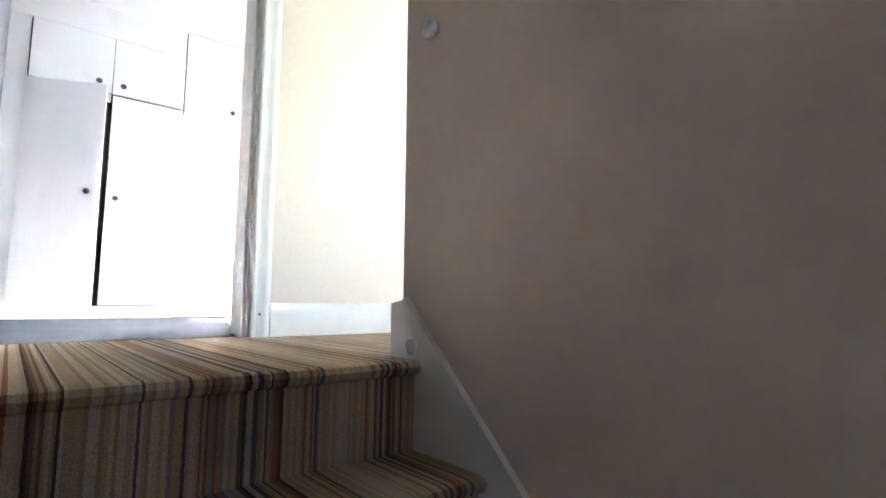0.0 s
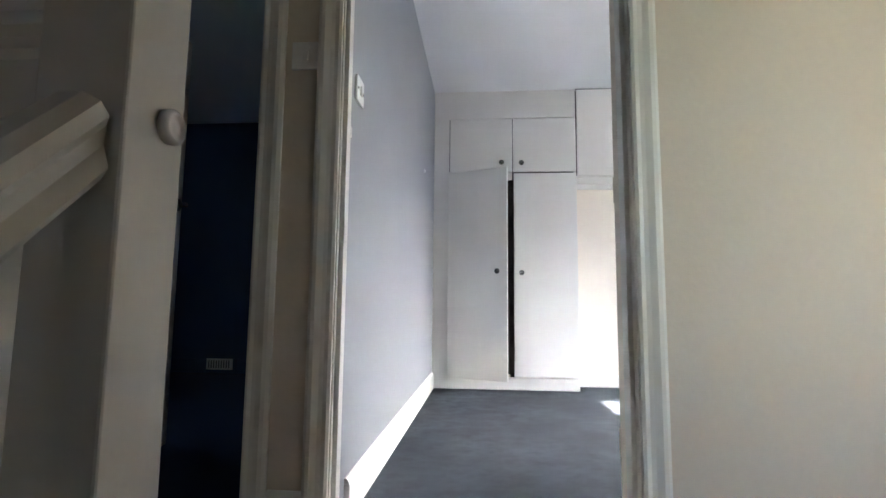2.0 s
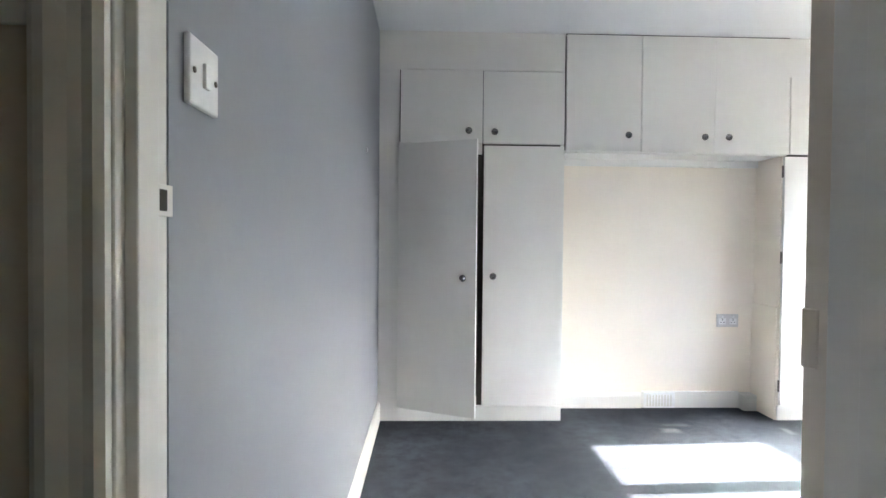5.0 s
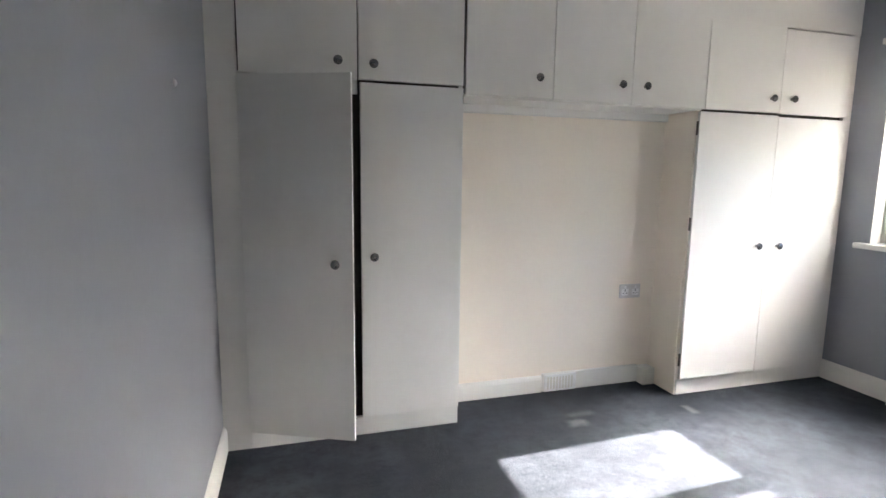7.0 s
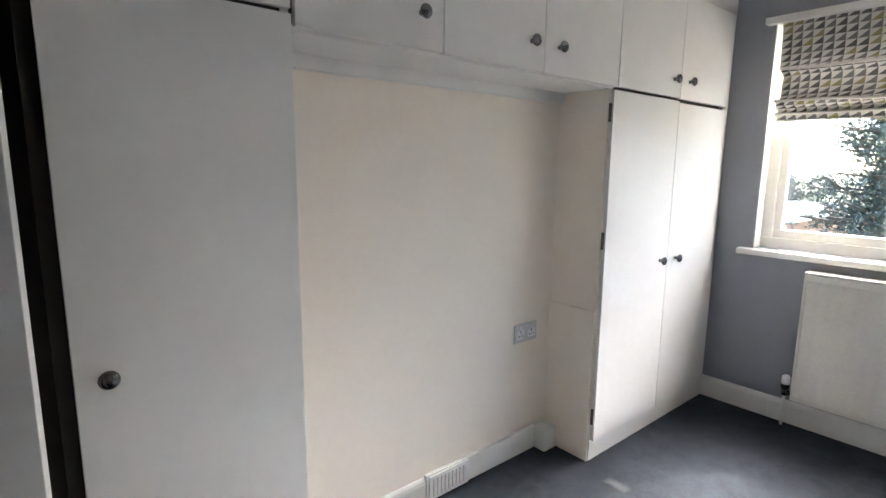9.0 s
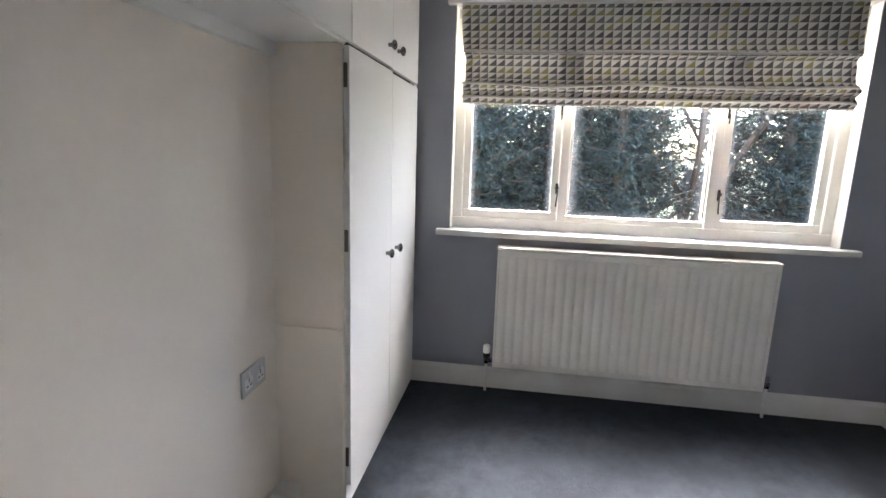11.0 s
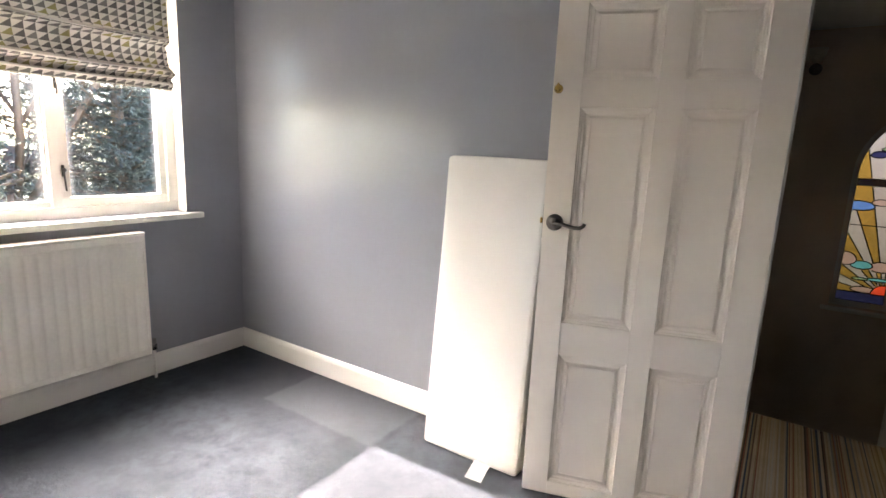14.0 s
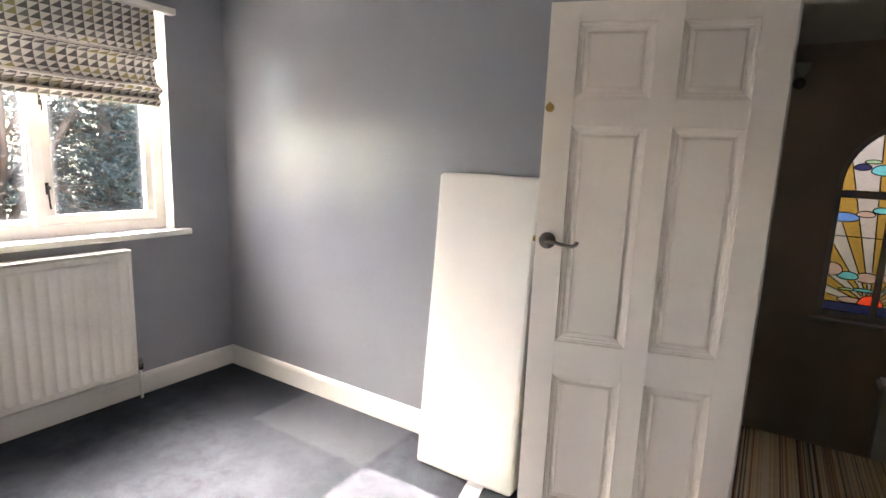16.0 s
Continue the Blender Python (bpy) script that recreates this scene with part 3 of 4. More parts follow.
for x in (-0.036, 0.036):
    part("insert", slab(x - 0.024, x + 0.024, -0.0102, -0.0085, -0.026, 0.014, 0.0006), PLASTIC, socket, "white plastic insert")
    part("rocker", slab(x - 0.006, x + 0.006, -0.0135, -0.009, 0.018, 0.034, 0.001), PLASTIC, socket)
    for dx, dz, w, h in ((0, 0.006, 0.0025, 0.007), (-0.011, -0.012, 0.005, 0.0022), (0.011, -0.012, 0.005, 0.0022)):
        part("pin_hole", slab(x + dx - w, x + dx + w, -0.0112, -0.0098, dz - h, dz + h), GREY_PLASTIC, socket)

switch = thing("light_switch", "white single light switch on the grey wall", "light switch", pose(0, 2.525, 1.325, 0, 0, 90))
part("plate", slab(-0.043, 0.043, -0.009, -0.0005, -0.043, 0.043, 0.003), PLASTIC, switch)
part("rocker", slab(-0.008, 0.008, -0.014, -0.008, -0.016, 0.016, 0.0015), PLASTIC, switch)
for x in (-0.032, 0.032):
    bm = bmesh.new()
    lathe(bm, [(0.004, 0), (0.004, 0.0105), (0.002, 0.011)], Matrix.Translation((x, 0, 0)) @ pose(0, 0, 0, 90), 10)
    part("screw", bm, BRONZE, switch)
switch_2 = thing("light_switch", "white light switch between the two landing doors", "light switch", pose(-0.113, YL, 1.36))
part("plate", slab(-0.043, 0.043, -0.009, -0.0005, -0.043, 0.043, 0.003), PLASTIC, switch_2)
part("rocker", slab(-0.008, 0.008, -0.013, -0.008, -0.016, 0.016, 0.0015), PLASTIC, switch_2)
vent = thing("skirting_vent", "slotted white air vent set in the skirting", "vent", pose(1.752, YB - 0.020, 0))
part("frame", slab(0, 0.21, -0.008, -0.0005, 0.004, 0.108, 0.002), PLASTIC, vent)
# Bars tinted as the shade inside the vent's slots.
for i in range(9):
    part("shaded_slot", slab(0.018 + i * 0.020, 0.026 + i * 0.020, -0.0105, -0.0075, 0.018, 0.094), material("vent_slot_shade", (0.64, 0.61, 0.56), 0.6) if i == 0 else bpy.data.materials["vent_slot_shade"], vent)
part_box = tagged(part("pipe_box", slab(2.40, 2.486, 5.17, YB - 0.001, 0.0, 0.105, 0.004), WOODWORK), "small white boxed pipe end at the alcove corner", "pipe box")
nub = bmesh.new()
lathe(nub, [(0.012, 0), (0.013, 0.003), (0.008, 0.008), (0.003, 0.010)], Matrix.Translation((0, 4.348, 1.545)) @ pose(0, 0, 0, 0, 90), 12)
tagged(part("wall_plug", nub, PLASTIC), "small white plug in the grey wall", "wall plug")

vent_2 = thing("wall_vent", "slotted white vent low on the blue room's wall", "vent", pose(-2.15, 5.6, 0))
part("frame", slab(0, 0.25, -0.012, -0.0005, 0.03, 0.13, 0.002), PLASTIC, vent_2)
# Grey bars painted as shade in the slots.
for i in range(9):
    part("shaded_slot", slab(0.02 + i * 0.024, 0.03 + i * 0.024, -0.0145, -0.0115, 0.045, 0.115), GREY_PLASTIC, vent_2)
skirting("baseboard_blue_room", (-3.19, 5.6), (-2.16, 5.6), (0, -1), mat=BLUE_WALL, label="deep blue painted skirting board")
skirting("baseboard_blue_room_end", (-1.89, 5.6), (-0.124, 5.6), (0, -1), mat=BLUE_WALL, label="deep blue painted skirting board")

# ---- window ----
window = tagged(thing("window_1", "three-light white timber casement window", "window"), kind="structure")
XG = 3.76
FR = 0.038
bm = bmesh.new()
box(bm, XG - 0.03, XG + 0.05, WY0, WY1, WZ0, WZ0 + 0.055, 0.003)
part("bottom_rail", bm, WOODWORK, window)
part("top_rail", slab(XG - 0.03, XG + 0.05, WY0, WY1, WZ1 - 0.05, WZ1, 0.003), WOODWORK, window)
for y0, y1 in ((WY0, WY0 + 0.055), (3.415, 3.462), (4.175, 4.222), (WY1 - 0.055, WY1)):
    part("mullion", slab(XG - 0.03, XG + 0.05, y0, y1, WZ0 + 0.056, WZ1 - 0.051, 0.003), WOODWORK, window)
lights = ((WY0 + 0.056, 3.414, True), (3.463, 4.174, False), (4.223, WY1 - 0.056, True))
for y0, y1, opens in lights:
    z0, z1 = WZ0 + 0.057, WZ1 - 0.052
    w = 0.040 if opens else 0.012
    sash = part("casement" if opens else "fixed_bead", slab(XG - 0.018, XG + 0.022, y0 + 0.001, y1 - 0.001, z0, z0 + (0.044 if opens else 0.030), 0.003), WOODWORK, window)
    for a in ((y0 + 0.001, y0 + w, z0 + 0.0445, z1), (y1 - w, y1 - 0.001, z0 + 0.0445, z1), (y0 + w + 0.001, y1 - w - 0.001, z1 - w, z1)):
        part("sash_bar", slab(XG - 0.018, XG + 0.022, *a, bevel=0.003), WOODWORK, sash)
    pane = part("pane", slab(XG, XG + 0.005, y0 + w - 0.004, y1 - w + 0.004, z0 + 0.010, z1 - w + 0.004), PANE, sash)
    pane.visible_shadow = False
for y, s in ((4.232, -1), (3.408, 1)):
    h = part("casement_handle", slab(XG - 0.036, XG - 0.030, y - 0.007, y + 0.007, 1.115, 1.172, 0.002), BLACK_IRON, window, "black iron casement handle")
    bm = bmesh.new()
    lathe(bm, [(0.004, 0), (0.010, 0.004), (0.011, 0.012), (0.006, 0.017)], Matrix.Translation((XG - 0.036, y, 1.148)) @ pose(0, 0, 0, 0, -90), 14)
    sweep(bm, ring(0.0042), [(XG - 0.050, y, 1.150), (XG - 0.056, y + 0.004 * s, 1.135), (XG - 0.056, y + 0.003 * s, 1.10), (XG - 0.052, y, 1.065), (XG - 0.058, y, 1.048)], Vector((0, 1, 0)), True)
    part("lever", bm, BLACK_IRON, h)
    t = part("casement_handle", slab(XG - 0.036, XG - 0.030, y - 0.006, y + 0.006, 1.53, 1.58, 0.002), BLACK_IRON, window, "black iron upper fastener")
    bm = bmesh.new()
    sweep(bm, ring(0.0035), [(XG - 0.036, y, 1.56), (XG - 0.048, y, 1.552), (XG - 0.050, y, 1.525), (XG - 0.046, y, 1.505)], Vector((0, 1, 0)), True)
    part("lever", bm, BLACK_IRON, t)
bm = bmesh.new()
box(bm, 3.604, XG - 0.031, 2.76, 4.87, 0.875, 0.908, 0.006)
part("window_sill", bm, WOODWORK, window, "white painted sill board")
for y0, y1 in ((WY0, WY0 + 0.004), (WY1 - 0.004, WY1)):
    part("reveal", slab(XE - 0.003, XG - 0.03, y0, y1, WZ0, WZ1), WOODWORK, window)
part("reveal", slab(XE - 0.003, XG - 0.03, WY0, WY1, WZ1 - 0.004, WZ1), WOODWORK, window)

# ---- roman blind ----
blind = thing("roman_blind", "half-drawn roman blind with grey, cream and mustard triangles", "blind", pose(0, 0, 0))
part("headrail", slab(3.605, 3.665, 2.80, 4.84, 2.055, 2.088, 0.004), WOODWORK, blind, "white headrail board")
profile = [(3.648, 2.056), (3.649, 2.0), (3.647, 1.94), (3.641, 1.88), (3.626, 1.845), (3.604, 1.828), (3.600, 1.818), (3.612, 1.806), (3.632, 1.800), (3.642, 1.790), (3.642, 1.76), (3.632, 1.72), (3.612, 1.690),
           (3.588, 1.672), (3.578, 1.662), (3.580, 1.650), (3.600, 1.640), (3.622, 1.634), (3.628, 1.622), (3.618, 1.612), (3.612, 1.602), (3.616, 1.594), (3.626, 1.588), (3.630, 1.573), (3.640, 1.574), (3.650, 1.60), (3.655, 1.66)]
bm = bmesh.new()
uv = bm.loops.layers.uv.new("cloth")
cols, arc, grid = 140, [0.0], []
for a, b in zip(profile, profile[1:]):
    arc.append(arc[-1] + math.dist(a, b))
for j in range(cols + 1):
    f = j / cols
    row = []
    for i, (x, z) in enumerate(profile):
        depth = 1 - z / 2.056
        pinch = 0.018 * math.exp(-((z - 1.80) / 0.05) ** 2) + 0.016 * math.exp(-((z - 1.70) / 0.05) ** 2)
        y = 4.772 - 0.024 * min(1, depth * 4) * (1 - f) - pinch * (1 - 2 * f) * (abs(1 - 2 * f) ** 14) - f * 1.874 + 0.0
        edge = abs(1 - 2 * f) ** 10
        n1 = noise.noise((y * 3.1, z * 6, 0.3)) * 0.004 * min(1, (2.056 - z) * 4)
        n2 = noise.noise((y * 9.0, z * 22, 4.3)) * (0.0015 + 0.016 * edge) * min(1, (2.056 - z) * 4)
        row.append(bm.verts.new((x + n1 + n2, y, z + noise.noise((y * 1.3, 7.7, z * 3)) * 0.006 * min(1, (2.056 - z) * 3))))
    grid.append(row)
for j in range(cols):
    for i in range(len(profile) - 1):
        f = bm.faces.new((grid[j][i], grid[j][i + 1], grid[j + 1][i + 1], grid[j + 1][i]))
        f.smooth = True
        for lp, (jj, ii) in zip(f.loops, ((j, i), (j, i + 1), (j + 1, i + 1), (j + 1, i))):
            lp[uv].uv = (jj / cols * 1.874, arc[-1] - arc[ii])
part("cloth", bm, CLOTH, blind)
# Pale strips laid on the fold ridges as painted light from the window.
FOLD_GLEAM = material("lit_fold_cream", (0.74, 0.71, 0.64), 0.8, grain=(180, 0.03), bump=(200, 0.08), spec=0.2)
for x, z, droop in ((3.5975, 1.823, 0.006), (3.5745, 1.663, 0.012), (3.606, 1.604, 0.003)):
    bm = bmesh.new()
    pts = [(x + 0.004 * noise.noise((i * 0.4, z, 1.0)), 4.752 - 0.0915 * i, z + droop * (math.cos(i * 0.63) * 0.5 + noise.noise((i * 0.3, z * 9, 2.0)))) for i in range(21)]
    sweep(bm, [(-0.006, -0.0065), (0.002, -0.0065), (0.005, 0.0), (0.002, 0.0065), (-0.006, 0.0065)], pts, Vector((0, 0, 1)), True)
    part("edge_strip", bm, FOLD_GLEAM, blind, "pale strip painted as light along a fold of the blind")

# ---- radiator ----
rad = thing("radiator", "cream steel panel radiator below the window", "radiator")
bm = bmesh.new()
y0, y1, z0, z1, xf = 3.131, 4.524, 0.16, 0.822, 3.552
k = 27
rows = []
for i in range(k * 8 + 1):
    f = i / (k * 8)
    c = 0.5 - 0.5 * math.cos(2 * math.pi * f * k)
    c = c ** 0.5 if 0 < f < 1 else 0
    y = y0 + 0.012 + (y1 - y0 - 0.024) * f
    rows.append([bm.verts.new((xf + 0.0080 * (1 - c) * s, y, z)) for z, s in ((z0 + 0.030, 0), (z0 + 0.055, 1), (z1 - 0.060, 1), (z1 - 0.035, 0))])
for a, b in zip(rows, rows[1:]):
    for i in range(3):
        f = bm.faces.new((a[i], a[i + 1], b[i + 1], b[i]))
        f.smooth = True
part("front_panel", bm, RAD_PAINT, rad)
bm = bmesh.new()
box(bm, xf - 0.001, xf + 0.010, y0, y1, z1 - 0.035, z1, 0.004)
box(bm, xf - 0.001, xf + 0.010, y0, y1, z0, z0 + 0.031, 0.004)
box(bm, xf - 0.001, xf + 0.010, y0, y0 + 0.013, z0 + 0.02, z1 - 0.02, 0.003)
box(bm, xf - 0.001, xf + 0.010, y1 - 0.013, y1, z0 + 0.02, z1 - 0.02, 0.003)
box(bm, xf + 0.010, xf + 0.018, y0 + 0.002, y1 - 0.002, z0 + 0.002, z1 - 0.002)
part("edge_strip", bm, RAD_PAINT, rad)
part("back_panel", slab(xf + 0.055, xf + 0.068, y0 + 0.004, y1 - 0.004, z0 + 0.005, z1 - 0.005, 0.003), RAD_PAINT, rad)
part("top_grille", slab(xf - 0.002, xf + 0.070, y0 - 0.002, y1 + 0.002, z1 + 0.001, z1 + 0.013, 0.004), RAD_PAINT, rad)
for y in (y0, y1 - 0.004):
    part("side_cover", slab(xf + 0.011, xf + 0.066, y, y + 0.004, z0 + 0.01, z1), RAD_PAINT, rad)
for y, big in ((y1 + 0.035, True), (y0 - 0.030, False)):
    m = Matrix.Translation((xf + 0.04, y, 0))
    bm = bmesh.new()
    lathe(bm, [(0.0075, 0.001), (0.0075, 0.18)], m, 12)
    p = part("pipe", bm, WOODWORK, rad, "white painted supply pipe")
    bm = bmesh.new()
    lathe(bm, [(0.013, 0.165), (0.015, 0.17), (0.015, 0.195), (0.011, 0.20)], m, 14)
    lathe(bm, [(0.011, 0), (0.011, 0.045)], Matrix.Translation((xf + 0.04, y, 0.182)) @ pose(0, 0, 0, 90 if big else -90), 12)
    part("valve", bm, CHROME, rad, "chrome valve body")
    bm = bmesh.new()
    if big:
        lathe(bm, [(0.014, 0.20), (0.019, 0.204), (0.019, 0.222), (0.016, 0.226)], m, 18)
        part("thermostat_collar", bm, BLACK_IRON, rad, "dark valve collar")
        bm = bmesh.new()
        lathe(bm, [(0.016, 0.226), (0.020, 0.229), (0.020, 0.262), (0.017, 0.27), (0.010, 0.275)], m, 18)
        part("thermostat_head", bm, PLASTIC, rad, "white and grey thermostat head")
    else:
        lathe(bm, [(0.012, 0.20), (0.013, 0.205), (0.013, 0.225), (0.008, 0.23)], m, 14)
        part("valve_cap", bm, GREY_PLASTIC, rad)


# ---- panelled door ----
def field(bm, x0, x1, z0, z1, y=0.0, face=1):
    """A moulded, raised panel of a door, as rings that step in from the opening's edge."""
    steps = ((0.0, 0.0), (0.003, 0.0055), (0.007, 0.0060), (0.010, 0.0095), (0.018, 0.0105), (0.021, 0.0135), (0.028, 0.0135), (0.036, 0.0075), (0.039, 0.0070), (0.041, 0.0085))
    rings = []
    for inset, depth in steps:
        rings.append([bm.verts.new((x, y - face * depth, z)) for x, z in ((x0 + inset, z0 + inset), (x1 - inset, z0 + inset), (x1 - inset, z1 - inset), (x0 + inset, z1 - inset))])
    for a, b in zip(rings, rings[1:]):
        for i in range(4):
            bm.faces.new((a[i], a[(i + 1) % 4], b[(i + 1) % 4], b[i]))
    bm.faces.new(rings[-1])


def panelled_door(name, label, m, width, height, metal, lap=0.0):
    d = thing(name, label, "door", m)
    d["kind"] = "structure"
    u = width / 0.725
    cols = ((0.085 * u, 0.305 * u), (0.385 * u, 0.628 * u))
    rows = ((0.06, 0.585), (0.712, 1.485), (1.575, 1.820))
    T = 0.036
    for x0, x1 in ((-lap, cols[0][0]), (cols[0][1], cols[1][0]), (cols[1][1], width)):
        z0, z1 = (0.006, height)
        part("stile", slab(x0, x1, -T, 0, z0, z1, bevel=0.0012), LEAF_PAINT, d)
    for c0, c1 in cols:
        for z0, z1 in ((0.006, rows[0][0]), (rows[0][1], rows[1][0]), (rows[1][1], rows[2][0]), (rows[2][1], height)):
            part("rail", slab(c0 + 0.0002, c1 - 0.0002, -T, -0.0002, z0, z1), LEAF_PAINT, d)
        for z0, z1 in rows:
            bm = bmesh.new()
            field(bm, c0, c1, z0, z1, -0.0004, 1)
            field(bm, c0, c1, z0, z1, -T + 0.0004, -1)
            part("panel", bm, LEAF_PAINT, d)
    hs, hz = width - 0.042, 1.083
    for side in (1, -1):
        fy = 0.0 if side > 0 else -T
        bm = bmesh.new()
        lathe(bm, [(0.030, 0), (0.030, 0.003), (0.026, 0.006), (0.020, 0.008), (0.011, 0.010), (0.0095, 0.035), (0.011, 0.040), (0.006, 0.044)], Matrix.Translation((hs, fy, hz)) @ pose(0, 0, 0, -90 * side), 24)
        h = part("handle_rose", bm, metal, d, "dark pewter lever handle")
        bm = bmesh.new()
        pts = [(hs + 0.004, 0.038, hz), (hs - 0.02, 0.041, hz + 0.001), (hs - 0.045, 0.042, hz - 0.005), (hs - 0.07, 0.042, hz - 0.010), (hs - 0.09, 0.042, hz - 0.009), (hs - 0.102, 0.042, hz - 0.001), (hs - 0.104, 0.042, hz + 0.007)]
        sweep(bm, ring(0.0065), [(x, fy + side * y, z) for x, y, z in pts], Vector((0, 1, 0)), True)
        part("lever", bm, metal, h)
    part("latch_plate", slab(width, width + 0.0015, -0.030, -0.006, hz - 0.06, hz + 0.06), metal, d)
    part("latch_bolt", slab(width + 0.0015, width + 0.011, -0.024, -0.012, hz - 0.008, hz + 0.012, 0.002), BRASS, d)
    return d


leaf = panelled_door("door_1", "open ivory six-panel door with lever handle and brass bolt", pose(0.822, 2.528, 0.0, 0, 0, 17.6), 0.722, 1.885, BRONZE, 0.014)
bm = bmesh.new()
lathe(bm, [(0.015, 0), (0.015, 0.004), (0.011, 0.007), (0.009, 0.012), (0.013, 0.016), (0.013, 0.026), (0.008, 0.030)], Matrix.Translation((0.703, 0, 1.543)) @ pose(0, 0, 0, -90), 18)
bolt = part("thumb_turn", bm, BRASS, leaf, "polished brass thumb-turn bolt")
part("turn_grip", slab(0.700, 0.706, 0.026, 0.036, 1.526, 1.560, 0.002), BRASS, bolt)
for z in (0.2, 0.95, 1.65):
    part("hinge", slab(-0.0155, -0.010, -0.020, 0.003, z, z + 0.08, 0.002), LEAF_PAINT, leaf)
panelled_door("door_2", "dark six-panel door open into the unlit blue room", pose(-0.925, YS + 0.045, 0.0, 0, 0, 100), 0.68, 1.885, BRONZE)

# ---- mattress against the wall ----
bm = bmesh.new()
box(bm, 1.555, 2.022, -0.10, 0.0, 0.004, 1.305, 0.018)
bmesh.ops.subdivide_edges(bm, edges=bm.edges[:], cuts=5, use_grid_fill=True)
for v in bm.verts:
    sag = noise.noise((v.co.x * 4, v.co.z * 3, 1.5))
    v.co.y += sag * 0.006
    v.co.z += noise.noise((v.co.x * 5, 2.2, v.co.z * 2)) * 0.005 * v.co.z
for f in bm.faces:
    f.smooth = True
mattress = thing("mattress", "small ivory foam mattress leaning upright on the grey wall", "mattress", pose(0, 2.718, 0.004, 5.0, 0, 0))
part("cover", bm, FOAM, mattress)
bm = bmesh.new()
va = [bm.verts.new(c) for c in ((1.744, 0.004, 0.02), (1.668, 0.004, 0.02), (1.672, 0.02, 0.006), (1.748, 0.02, 0.006), (1.650, 0.115, 0.002), (1.722, 0.125, 0.004))]
bm.faces.new((va[0], va[1], va[2], va[3])), bm.faces.new((va[3], va[2], va[4], va[5]))
bmesh.ops.solidify(bm, geom=bm.faces[:], thickness=0.0012)
part("care_label", bm, TAG, mattress, "white cloth care label lying on the carpet")

# ---- stairs and balustrade ----
stairs = thing("staircase", "carpeted stairs with white strings, rising to the landing", "stairs")
for i in range(1, STEPS + 1):
    y0, z = NOSE - GO * (i - 1), -RISE * (i - 1)
    bm = bmesh.new()
    sec = [(y0 + 0.03, z - RISE), (y0 + 0.024, z - RISE), (y0 + 0.022, z - 0.035), (y0 + 0.004, z - 0.028), (y0 - 0.003, z - 0.014), (y0 + 0.004, z - 0.003), (y0 + 0.02, z), (y0 + GO + 0.03 if i > 1 else y0 + 0.032, z), (y0 + GO + 0.03 if i > 1 else y0 + 0.032, z - RISE)]
    ra, rb = [bm.verts.new((-0.03, y, h)) for y, h in sec], [bm.verts.new((0.866, y, h)) for y, h in sec]
    for a in range(len(sec)):
        b = (a + 1) % len(sec)
        bm.faces.new((ra[a], ra[b], rb[b], rb[a]))
    bm.faces.new(ra[::-1]), bm.faces.new(rb)
    part("step", bm, STRIPES, stairs)


def string_board(x0, x1):
    bm = bmesh.new()
    pts = [(1.50, 0.0), (1.50, 0.128), (1.455, 0.135), (0.30, 0.135 - 1.155 * RISE / GO), (0.30, -1.25), (0.42, -1.25), (NOSE + 0.03, -0.27)]
    a, b = [bm.verts.new((x0, y, z)) for y, z in pts], [bm.verts.new((x1, y, z)) for y, z in pts]
    for i in range(len(pts)):
        j = (i + 1) % len(pts)
        bm.faces.new((a[i], a[j], b[j], b[i]))
    bm.faces.new(a[::-1]), bm.faces.new(b)
    return bm


wall_string = part("string", string_board(0.862, 0.8795), WOODWORK, stairs, "white painted string board")
bm = bmesh.new()
sweep(bm, [(-0.008, 0), (0.010, 0), (0.010, 0.018), (-0.004, 0.020)], [(0.871, 1.46, 0.128), (0.871, 0.30, 0.128 - 1.16 * RISE / GO)])
part("string_cap", bm, WOODWORK, stairs)
part("string", string_board(-0.052, -0.032), WOODWORK, stairs)
part("apron", slab(-3.2, -0.124, NOSE + 0.095, NOSE + 0.129, -0.30, -0.002), WOODWORK, stairs, "white apron board below the balustrade")

bal = thing("balustrade", "white painted newel, handrail and turned balusters by the stairs", "balustrade")
NX0, NX1, NY0, NY1 = -0.123, -0.005, 1.480, 1.597
part("newel_post", slab(NX0, NX1, NY0, NY1, -0.3, 1.105, 0.004), WOODWORK, bal)
bm = bmesh.new()
box(bm, NX0 - 0.012, NX1 + 0.012, NY0 - 0.012, NY1 + 0.012, 1.106, 1.122, 0.004)
box(bm, NX0 - 0.026, NX1 + 0.026, NY0 - 0.026, NY1 + 0.026, 1.1225, 1.150, 0.006)
box(bm, NX0 - 0.006, NX1 + 0.006, NY0 - 0.006, NY1 + 0.006, 1.1505, 1.175, 0.008)
part("newel_cap", bm, WOODWORK, bal)
RAILSEC = [(-0.030, -0.035), (-0.022, -0.045), (0.022, -0.045), (0.030, -0.035), (0.022, -0.015), (0.024, 0.002), (0.034, 0.014), (0.032, 0.032), (0.016, 0.044), (-0.016, 0.044), (-0.032, 0.032), (-0.034, 0.014), (-0.024, 0.002), (-0.022, -0.015)]
bm = bmesh.new()
xr = -0.050
sweep(bm, RAILSEC, [(xr, NY0, 0.832), (xr, 0.36, 0.832 - (NY0 - 0.36) * RISE / GO)])
part("handrail", bm, WOODWORK, bal, "moulded white sloping handrail")
bm = bmesh.new()
sweep(bm, RAILSEC, [(NX0, 1.54, 0.985), (-3.2, 1.54, 0.985)])
part("landing_handrail", bm, WOODWORK, bal)
part("landing_rail", slab(-3.2, NX0, 1.515, 1.565, 0.86, 0.94, 0.004), WOODWORK, bal, "broad white rail under the landing handrail")


